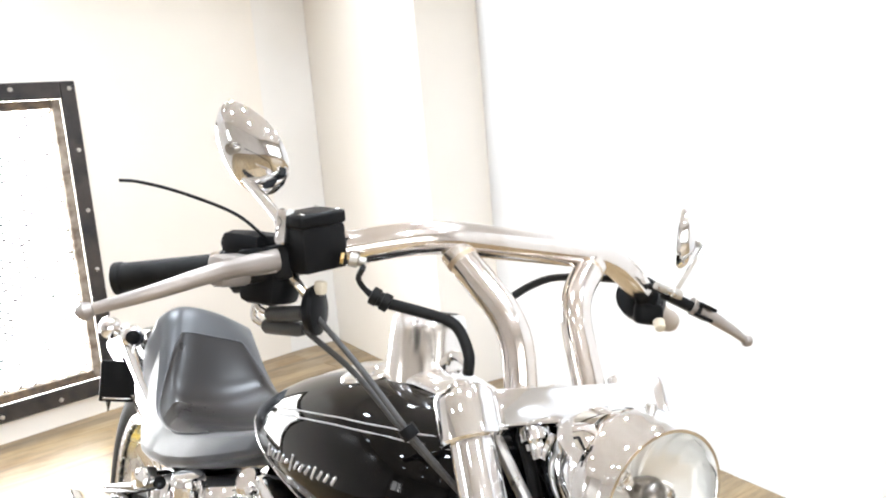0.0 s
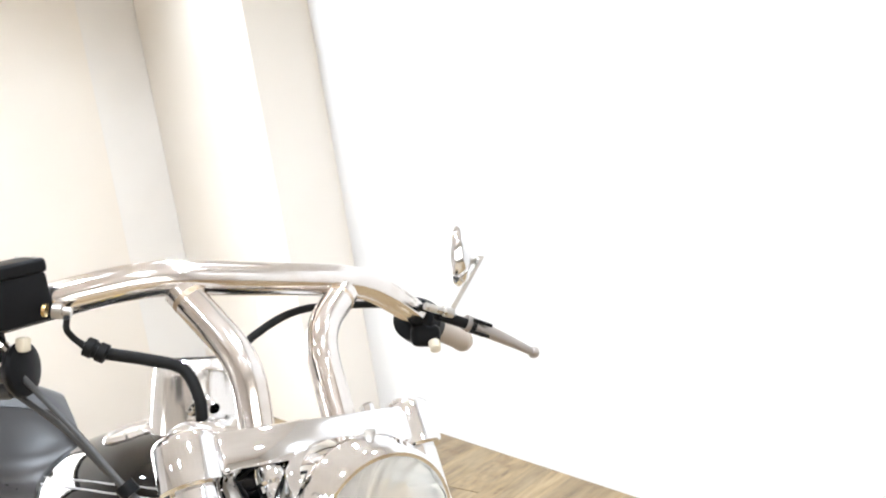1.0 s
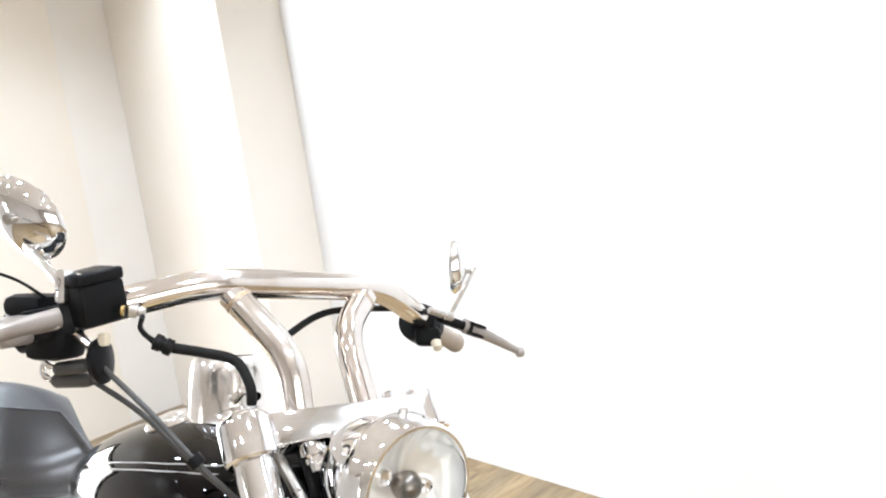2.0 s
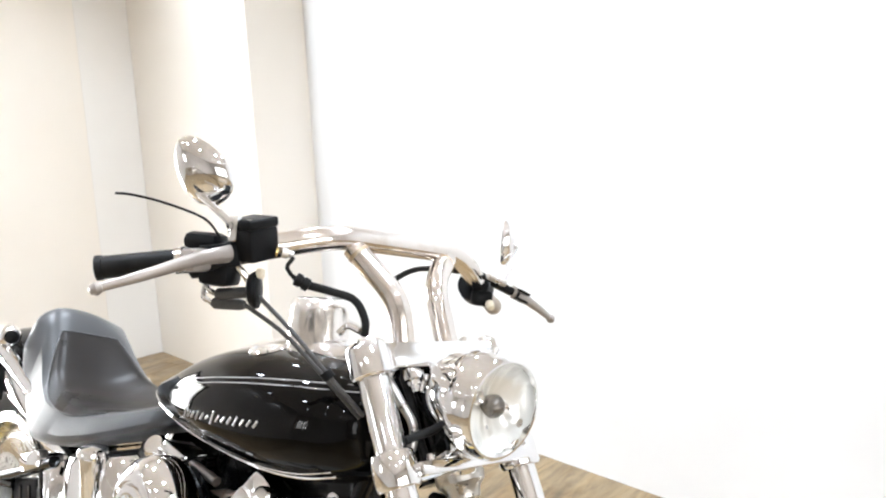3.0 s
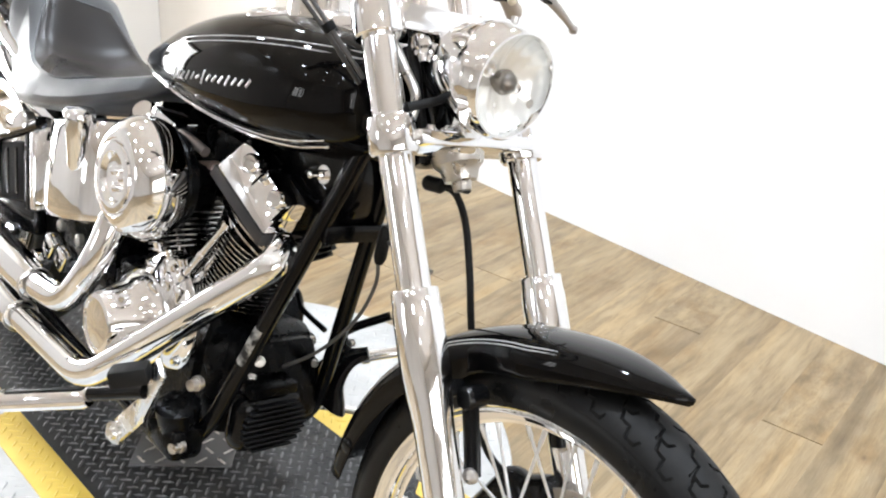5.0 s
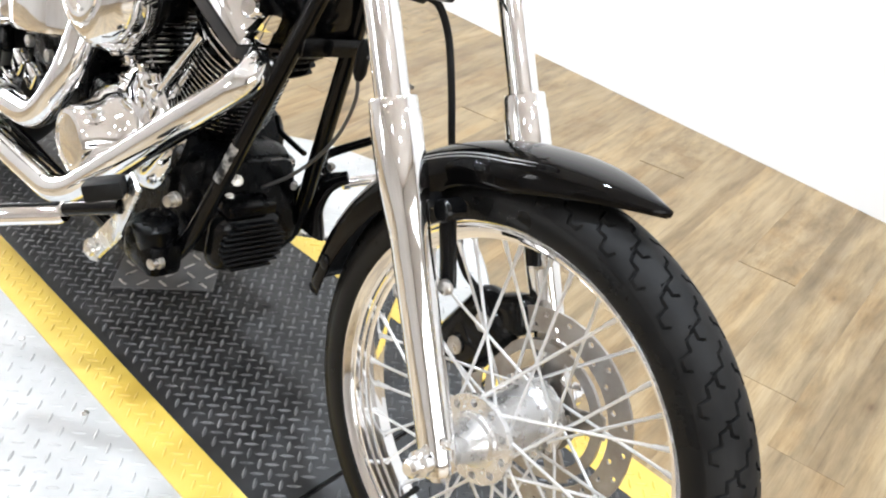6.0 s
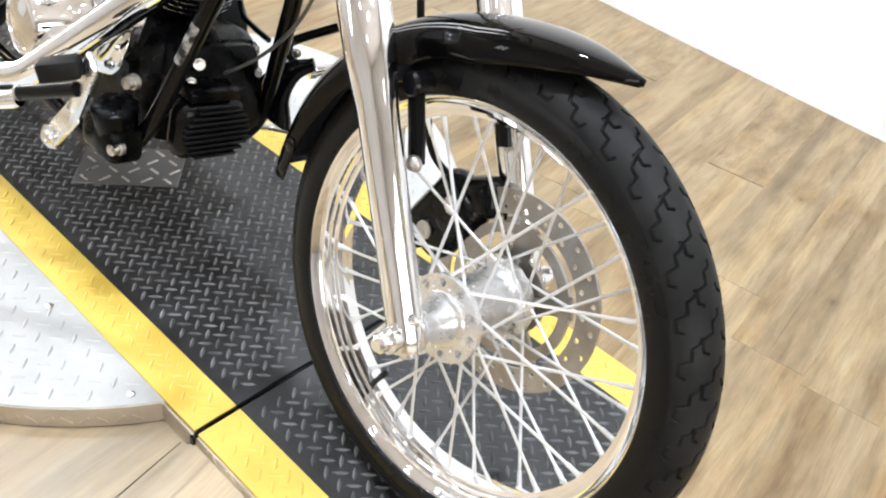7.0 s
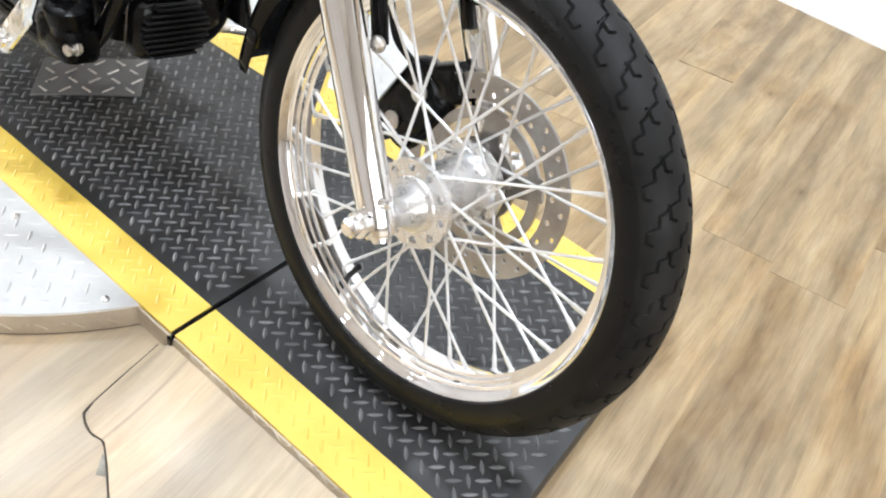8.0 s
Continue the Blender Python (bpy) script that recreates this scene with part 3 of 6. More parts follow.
# ---- the motorcycle ----
LEAN = 12.0
bike_pose = Matrix.Translation((0, 0, 0.3275)) @ Matrix.Rotation(radians(-LEAN), 4, "X") @ Matrix.Translation((0, 0, -0.34))
bike = thing("motorcycle", bike_pose, "black cruiser motorcycle with chrome engine and fork, leaning on its stand", "motorcycle")
AXLE = Vector((0, 0, 0.34))
UP = Vector((-0.4865, 0, 0.8737))
FWD = Vector((0.8737, 0, 0.4865))
FY = 0.122
fork_axes = Matrix(((FWD.x, 0, UP.x), (0, 1, 0), (FWD.z, 0, UP.z))).to_4x4()


def on_fork(s, y=0.0, f=0.0):
    """A place s along the fork from the axle, y to the left and f ahead of it."""
    return AXLE + UP * s + FWD * f + Vector((0, y, 0))


def fork_box(bm, size, s, y, f, bevel=0.004):
    box(bm, size, Matrix.Translation(on_fork(s, y, f)) @ fork_axes, bevel)


def V(*p):
    return Vector(p)


def hexbolt(bm, at, axis, r=0.007, h=0.007):
    spin(bm, [(0, r * 1.35), (0.0015, r * 1.35), (0.0015, r), (h, r), (h + 0.0015, r * 0.8), (h + 0.0015, 0)], at, axis, 12)


def perforated(bm, at, r0, r1, y0, y1, n, rows, hole):
    """A flat ring round the wheel's axis between y0 and y1, with n holes in each row (radius, turn)."""
    at = Vector(at)

    def P(r, a, y):
        return bm.verts.new(at + Vector((r * math.cos(a), y, r * math.sin(a))))
    edges = [r0] + [(p[0] + q[0]) / 2 for p, q in zip(rows, rows[1:])] + [r1]
    for (rc, turn), ra, rb in zip(rows, edges, edges[1:]):
        for k in range(n):
            ac = 2 * math.pi * (k + turn) / n
            da = math.pi / n
            out, inn = {}, {}
            spots = ((ra, -1), (ra, 0), (ra, 1), (rc, 1), (rb, 1), (rb, 0), (rb, -1), (rc, -1))
            for y in (y0, y1):
                out[y] = [P(r, ac + s * da, y) for r, s in spots]
                inn[y] = []
                for r, s in spots:
                    dr, ds = r - rc, s * da * rc
                    l = math.hypot(dr, ds)
                    inn[y].append(P(rc + dr / l * hole, ac + ds / l * hole / rc, y))
                for j in range(8):
                    bm.faces.new((out[y][j], out[y][(j + 1) % 8], inn[y][(j + 1) % 8], inn[y][j]))
            for j in range(8):
                bm.faces.new((inn[y0][j], inn[y0][(j + 1) % 8], inn[y1][(j + 1) % 8], inn[y1][j]))
    for r in (r0, r1):
        spin(bm, [(y0, r), (y1, r)], at, (0, 1, 0), n * 2, False)
    bmesh.ops.remove_doubles(bm, verts=bm.verts, dist=0.0006)


def tyre_mesh(at, r_mid, half, height, period, seg, cols, grooves, depth):
    """A tyre whose tread carries cut grooves: polylines of (along, across) in metres, once a period on each side."""
    a = np.linspace(0, 2 * np.pi, seg, endpoint=False)
    q = np.linspace(-0.115, 1.115, cols) * np.pi
    prof_y, prof_r = -half * np.cos(q), r_mid + height * np.sin(q)
    prof_y = np.concatenate([[-0.0335, -0.0392], prof_y, [0.0392, 0.0335]])
    prof_r = np.concatenate([[0.272, 0.2795], prof_r, [0.2795, 0.272]])
    cols += 4
    count = round(2 * np.pi * (r_mid + height) / period)
    arc = np.concatenate([[0], np.cumsum(np.hypot(np.diff(prof_y), np.diff(prof_r)))])
    arc -= arc[-1] / 2
    along = (a / (2 * np.pi) * count) % 1.0 * period
    dist = np.full((seg, cols), 1.0)
    for side, shift in ((1, 0.0), (-1, 0.5)):
        for line in grooves:
            for (u0, v0), (u1, v1) in zip(line, line[1:]):
                for wrap in (-1, 0, 1):
                    uu = ((along + shift * period) % period)[:, None] + wrap * period - u0
                    vv = (side * arc)[None, :] - v0
                    du, dv = u1 - u0, v1 - v0
                    t = np.clip((uu * du + vv * dv) / (du * du + dv * dv), 0, 1)
                    dist = np.minimum(dist, np.hypot(uu - t * du, vv - t * dv))
    cut = depth * np.clip((0.0017 - dist) / 0.0005, 0, 1) + 0.0018 * np.clip((np.abs(arc)[None, :] - 0.06) / 0.0012, 0, 1)
    r = prof_r[None, :] - cut
    y = np.broadcast_to(prof_y, (seg, cols))
    co = np.stack([at[0] + r * np.cos(a)[:, None], at[1] + y, at[2] + r * np.sin(a)[:, None]], -1).reshape(-1, 3)
    i, j = np.meshgrid(np.arange(seg), np.arange(cols - 1), indexing="ij")
    n = (i + 1) % seg
    f = np.stack([i * cols + j, i * cols + j + 1, n * cols + j + 1, n * cols + j], -1).reshape(-1, 4)
    me = bpy.data.meshes.new("tyre")
    me.from_pydata(co.tolist(), [], f.tolist())
    me.materials.append(RUBBER)
    me.materials.append(SIDEWALL)
    outer = np.broadcast_to(np.abs(arc[:-1] + arc[1:]) / 2 > 0.0605, (seg, cols - 1)).reshape(-1)
    me.polygons.foreach_set("material_index", outer.astype(np.int32))
    me.polygons.foreach_set("use_smooth", outer)
    return me


HOOK = [(0.0, 0.047), (0.003, 0.0535), (0.017, 0.0525), (0.021, 0.04), (0.034, 0.039), (0.038, 0.03), (0.044, 0.029)]
ZIGZAG = [HOOK, [(u + 0.026, v - 0.0265) for u, v in HOOK]]


def front_wheel():
    rim = part("front_wheel", made(spin, [(-0.036, 0.283), (-0.0398, 0.2805), (-0.0405, 0.2775), (-0.0388, 0.2745), (-0.035, 0.2715), (-0.032, 0.2675), (-0.029, 0.2675), (-0.0282, 0.262), (-0.0205, 0.2612), (-0.0195, 0.2568), (-0.0125, 0.2562), (-0.0115, 0.2512), (-0.005, 0.2502), (0.005, 0.2502), (0.0115, 0.2512), (0.0125, 0.2562), (0.0195, 0.2568), (0.0205, 0.2612), (0.0282, 0.262), (0.029, 0.2675), (0.032, 0.2675), (0.035, 0.2715), (0.0388, 0.2745), (0.0405, 0.2775), (0.0398, 0.2805), (0.036, 0.283), (0.028, 0.279), (0.02, 0.27), (-0.02, 0.27), (-0.028, 0.279), (-0.036, 0.283)], AXLE, (0, 1, 0), 96, False), CHROME, bike, "chrome rim of the wire-spoked front wheel")
    me = tyre_mesh(AXLE, 0.297, 0.047, 0.0455, 0.052, 2200, 210, ZIGZAG, 0.0045)
    ty = new("tyre", me)
    ty.parent = rim
    tagged(ty, "black tyre with zigzag tread grooves")
    part("hub", made(spin, [(-0.1, 0.0), (-0.1, 0.019), (-0.085, 0.022), (-0.064, 0.031), (-0.062, 0.036), (-0.06, 0.036), (-0.05, 0.046), (-0.046, 0.044), (-0.03, 0.042), (0.03, 0.042), (0.046, 0.046), (0.05, 0.05), (0.066, 0.042), (0.07, 0.03), (0.09, 0.02), (0.1, 0.02), (0.1, 0.0)], AXLE, (0, 1, 0), 48), HUB, rim, "satin aluminium hub")
    for y in (-0.058, 0.05):
        part("hub_flange", made(perforated, AXLE, 0.03, 0.06, y, y + 0.008, 10, ((0.049, 0.0),), 0.006), HUB, rim, "drilled hub flange")
    part("brake_disc", made(perforated, AXLE, 0.111, 0.146, 0.0795, 0.0845, 22, ((0.12, 0.0), (0.136, 0.5)), 0.0042), DISC, rim, "drilled steel brake disc")
    carrier = B()
    for k in range(5):
        a = 2 * math.pi * k / 5 + 0.35
        c, s = math.cos(a), math.sin(a)
        m = Matrix.Translation(AXLE + V(c * 0.074, 0.082, s * 0.074)) @ Matrix.Rotation(-a, 4, "Y")
        box(carrier, (0.062, 0.005, 0.034), m, 0.002, 1)
        hexbolt(carrier, AXLE + V(c * 0.05, 0.0795, s * 0.05), (0, -1, 0), 0.006, 0.006)
    spin(carrier, [(0.079, 0.03), (0.079, 0.06), (0.085, 0.06), (0.085, 0.03)], AXLE, (0, 1, 0), 48, False)
    spin(carrier, [(0.0785, 0.085), (0.0785, 0.1), (0.0845, 0.1), (0.0845, 0.085), (0.0785, 0.085)], AXLE, (0, 1, 0), 64, False)
    part("disc_carrier", carrier, DISC, rim)
    n = 40
    for k in range(n):
        a = 2 * math.pi * (k + 0.35) / n
        side = -1 if k % 2 else 1
        lead = (1 if (k // 2) % 2 else -1) * radians(66)
        p0 = AXLE + V(math.cos(a + lead) * 0.0425, side * (0.057 if (k // 2) % 2 else 0.05), math.sin(a + lead) * 0.0425)
        p1 = AXLE + V(math.cos(a) * 0.2525, side * 0.005, math.sin(a) * 0.2525)
        d = p1 - p0
        part("spoke", made(spin, [(0, 0.0022), (d.length - 0.024, 0.0022), (d.length - 0.022, 0.0031), (d.length - 0.004, 0.0034), (d.length - 0.002, 0.0055), (d.length, 0.0055)], p0, d, 8), SPOKE, rim)
    part("valve_stem", made(spin, [(0, 0.0045), (0.02, 0.004), (0.02, 0.005), (0.034, 0.0048), (0.036, 0)], AXLE + V(-0.12, 0, -0.222), V(0.12, 0, 0.222), 10), RUBBER, rim)


front_wheel()


def fork_leg(y):
    s = -1 if y < 0 else 1
    leg = part("fork_slider", made(spin, [(-0.03, 0.0), (-0.03, 0.012), (-0.022, 0.013), (-0.022, 0.02), (-0.018, 0.0225), (0.0, 0.0235), (0.25, 0.0245), (0.275, 0.0255), (0.3, 0.0285), (0.325, 0.0305), (0.34, 0.031), (0.405, 0.031), (0.412, 0.0295), (0.428, 0.0295), (0.431, 0.028), (0.431, 0.02)], on_fork(0, y), UP, 40), CHROME, bike, "polished chrome fork slider")
    part("fork_tube", made(spin, [(0.425, 0.0212), (0.786, 0.0212)], on_fork(0, y), UP, 32), CHROME, bike, "chrome fork tube")
    part("fork_cover", made(spin, [(0.64, 0.0218), (0.75, 0.0218)], on_fork(0, y), UP, 32, False), CHROME, leg)
    bm = B()
    spin(bm, [(0.0, 0.017), (0.012, 0.017), (0.014, 0.012), (0.026, 0.012), (0.03, 0.008), (0.03, 0.0)], AXLE + V(0, y + s * 0.022, 0), (0, s, 0), 16)
    part("axle_nut", bm, CHROME, leg)
    bm = B()
    hexbolt(bm, on_fork(0.02, y + s * 0.01, 0.024), FWD, 0.005, 0.012)
    part("pinch_bolt", bm, CHROME, leg)
    # fender bracket: a boss on the slider, an arm down and a lug up to the fender
    bm = B()
    tube(bm, [(-0.122, y - s * 0.044, 0.612), (-0.113, y - s * 0.042, 0.59), (-0.098, y - s * 0.04, 0.555), (-0.085, y - s * 0.038, 0.522)], 0.0125, 14, 6, True, 0.6)
    spin(bm, [(-0.012, 0.015), (0.014, 0.015), (0.018, 0.012)], (-0.117, y - s * 0.045, 0.61), (0, s, 0), 18)
    box(bm, (0.026, 0.03, 0.02), Matrix.Translation((-0.142, y - s * 0.03, 0.612)) @ Matrix.Rotation(radians(-29), 4, "Y"), 0.006)
    part("fender_bracket", bm, FRAME, leg, "black fender bracket")
    bm = B()
    spin(bm, [(0, 0.0105), (0.004, 0.0095), (0.007, 0.006), (0.008, 0)], (-0.083, y - s * 0.032, 0.524), (0.25, s, 0), 16)
    part("bracket_bolt", bm, STEEL, leg)


for y in (-FY, FY):
    fork_leg(y)


def clamps():
    bm = B()
    fork_box(bm, (0.046, 0.206, 0.038), 0.769, 0, 0.004, 0.004)
    for y in (-FY, FY):
        spin(bm, [(0.744, 0.0218), (0.744, 0.028), (0.747, 0.0302), (0.785, 0.0302), (0.79, 0.029), (0.794, 0.025), (0.795, 0.014), (0.8, 0.013), (0.801, 0.0)], on_fork(0, y), UP, 40)
        fork_box(bm, (0.05, 0.03, 0.04), 0.767, y * 0.86, 0.0, 0.007)
    up = part("upper_fork_clamp", bm, CHROME, bike, "polished upper triple clamp")
    for y in (-0.047, 0.047):
        bm = B()
        spin(bm, [(0.722, 0.0), (0.722, 0.008), (0.731, 0.009), (0.731, 0.0125), (0.737, 0.0125), (0.74, 0.016), (0.755, 0.016)], on_fork(0, y), UP, 14)
        part("riser_bolt", bm, CHROME, up)
    bm = B()
    spin(bm, [(0.784, 0.02), (0.79, 0.02), (0.796, 0.012), (0.796, 0)], on_fork(0, 0, -0.012), UP, 20)
    part("stem_nut", bm, CHROME, up)
    bm = B()
    fork_box(bm, (0.058, 0.22, 0.02), 0.612, 0, 0.008, 0.004)
    for y in (-FY, FY):
        spin(bm, [(0.595, 0.022), (0.595, 0.028), (0.6, 0.031), (0.634, 0.031), (0.642, 0.029), (0.645, 0.0245)], on_fork(0, y), UP, 40)
    fork_box(bm, (0.03, 0.1, 0.006), 0.628, 0.0, 0.02, 0.002)
    low = part("lower_fork_clamp", bm, CHROME, bike, "polished lower triple clamp")
    for y in (-0.075, -0.045, 0.05, 0.085):
        bm = B()
        hexbolt(bm, on_fork(0.622, y, 0.022), UP, 0.006, 0.008)
        part("clamp_bolt", bm, CHROME, low)
    part("stem_cup", made(spin, [(0.555, 0.0), (0.555, 0.012), (0.566, 0.014), (0.568, 0.022), (0.582, 0.026), (0.59, 0.034), (0.602, 0.036)], on_fork(0, 0.0, -0.01), UP, 28), STEEL, low, "dull steel stem cup")
    part("steering_head", made(spin, [(0.6, 0.034), (0.63, 0.03), (0.74, 0.03), (0.76, 0.034)], on_fork(0, 0, -0.045), UP, 28), FRAME, bike, "black steering head")
    # wiring and cables between the clamps
    rnd = random.Random(5)
    for k in range(9):
        y = -0.085 + k * 0.021
        f = 0.0 + rnd.uniform(-0.03, 0.012)
        pts = [on_fork(0.63, y + rnd.uniform(-0.01, 0.01), f - 0.015), on_fork(0.67, y + rnd.uniform(-0.014, 0.014), f + rnd.uniform(-0.008, 0.01)), on_fork(0.71, y + rnd.uniform(-0.012, 0.012), f), on_fork(0.752, y, f - 0.01)]
        part("wiring", made(tube, pts, rnd.choice((0.0035, 0.005, 0.0065)), 10), RUBBER if k % 4 else STEEL, up, "black cable" if k % 4 else "steel rod")
    part("horn_plate", made(box, (0.02, 0.17, 0.1), Matrix.Translation(on_fork(0.695, 0, -0.05)) @ fork_axes, 0.006), FRAME, bike, "black cover behind the fork")
    part("wiring", made(tube, [on_fork(0.655, -0.1, 0.01), on_fork(0.665, -0.05, 0.035), on_fork(0.69, -0.01, 0.045), on_fork(0.73, 0.01, 0.035)], 0.006, 12), RUBBER, up, "thick black cable")


clamps()


def headlight():
    c = V(-0.221, -0.019, 0.9715)
    ax = V(1, -0.03, -0.075)
    body = part("headlight", made(spin, [(-0.128, 0.0), (-0.125, 0.025), (-0.112, 0.044), (-0.085, 0.058), (-0.052, 0.0665), (-0.036, 0.0685), (-0.034, 0.0725), (-0.026, 0.0735), (-0.018, 0.0725), (-0.012, 0.071), (-0.004, 0.0708), (0.003, 0.0695), (0.007, 0.0665), (0.007, 0.0635), (-0.002, 0.062)], c, ax, 56, False), CHROME, bike, "round chrome headlight with a clear lens")
    lens = part("lens", made(spin, [(0.003, 0.0628), (0.008, 0.053), (0.012, 0.035), (0.0135, 0.015), (0.014, 0.0)], c, ax, 48, False), GLASS, body, "clear headlight glass")
    lens.visible_shadow = False
    bm = B()
    rings = []
    u, v, d = basis(ax)
    for s, r in ((-0.002, 0.0622), (-0.008, 0.0585), (-0.014, 0.0525), (-0.02, 0.045), (-0.0245, 0.036), (-0.028, 0.026), (-0.03, 0.016), (-0.03, 0.001)):
        ring = []
        for k in range(120):
            a = 2 * math.pi * k / 120
            # upright flutes over the middle, plain flanks
            flute = 0.0022 * math.cos(math.cos(a) * r * 420) * (1 if abs(math.sin(a)) > 0.3 else 0.4)
            w = 0.006 * max(0.0, abs(math.cos(a)) - 0.72) / 0.28 * (r / 0.06) ** 2
            ring.append(bm.verts.new(c + d * (s + w + flute * (r / 0.06)) + (u * math.cos(a) + v * math.sin(a)) * r))
        rings.append(ring)
    join_rings(bm, rings, True, False)
    part("reflector", bm, REFLECT, body, "fluted bright reflector")
    part("bulb_shield", made(spin, [(-0.03, 0.0), (-0.03, 0.01), (-0.02, 0.015), (-0.012, 0.0165), (-0.004, 0.013), (0.001, 0.007), (0.002, 0.0)], c, ax, 24), SHIELD, body, "dark bulb shield")
    for dy, dz, r in ((-0.026, 0.012, 0.011), (0.03, -0.006, 0.009)):
        part("reflector_boss", made(spin, [(-0.026, r), (-0.018, r * 0.95), (-0.015, r * 0.7), (-0.018, r * 0.5), (-0.019, 0.0)], c + V(0, dy, dz), ax, 18), SATIN, body)
    part("lens_mark", made(spin, [(0.0, 0.006), (0.001, 0.006), (0.001, 0.0)], c + V(0.012, 0.026, -0.018), ax, 16), STEEL, body)
    bm = B()
    fork_box(bm, (0.06, 0.03, 0.016), 0.65, 0.0, 0.045, 0.004)
    box(bm, (0.03, 0.035, 0.045), Matrix.Translation(c + V(-0.06, 0, -0.078)), 0.006)
    part("mount", bm, CHROME, body)
    part("screw", made(spin, [(0, 0.005), (0.008, 0.005), (0.009, 0.0)], c + V(-0.02, 0, 0.0715), (0, 0, 1), 10), STEEL, body)
    part("mount_post", made(hexbolt, on_fork(0.788, 0.078, 0.0), UP, 0.0075, 0.012), CHROME, body)


headlight()


def loft(bm, rings, caps=True):
    rs = [[bm.verts.new(p) for p in ring] for ring in rings]
    join_rings(bm, rs, True, caps)


# fuel tank stations: x, half width, bottom, widest and top height
TANK = [(-0.405, 0.03, 0.87, 0.9, 0.93), (-0.415, 0.075, 0.84, 0.9, 0.95), (-0.445, 0.112, 0.818, 0.897, 0.968), (-0.5, 0.135, 0.8, 0.89, 0.982), (-0.58, 0.149, 0.789, 0.88, 0.988),
        (-0.68, 0.153, 0.787, 0.872, 0.985), (-0.78, 0.147, 0.791, 0.865, 0.97), (-0.88, 0.13, 0.8, 0.856, 0.94), (-0.97, 0.104, 0.808, 0.848, 0.9), (-1.05, 0.072, 0.814, 0.84, 0.868), (-1.1, 0.04, 0.82, 0.835, 0.85), (-1.115, 0.012, 0.826, 0.834, 0.842)]


def tank_point(x, a, off=0.0):
    """A place on the tank at x and the angle a round it (0 on the left, 180 on the right, 90 on top)."""
    xs = [-s[0] for s in TANK]
    w, zb, zm, zt = (float(np.interp(-x, xs, [s[k] for s in TANK])) for k in (1, 2, 3, 4))
    c, s = math.cos(a), math.sin(a)
    w, up, dn = w + off, zt - zm + off, zm - zb + off
    return V(x, w * math.copysign(abs(c) ** 0.75, c), zm + up * abs(s) ** 0.9 if s > 0 else zm - dn * abs(s) ** 0.75)


def tank_at(x, z, off=0.0):
    """The place on the tank's right side at x and height z."""
    lo, hi = math.pi / 2, math.pi * 1.5
    for _ in range(30):
        mid = (lo + hi) / 2
        if tank_point(x, mid).z > z:
            lo = mid
        else:
            hi = mid
    return tank_point(x, lo, off)


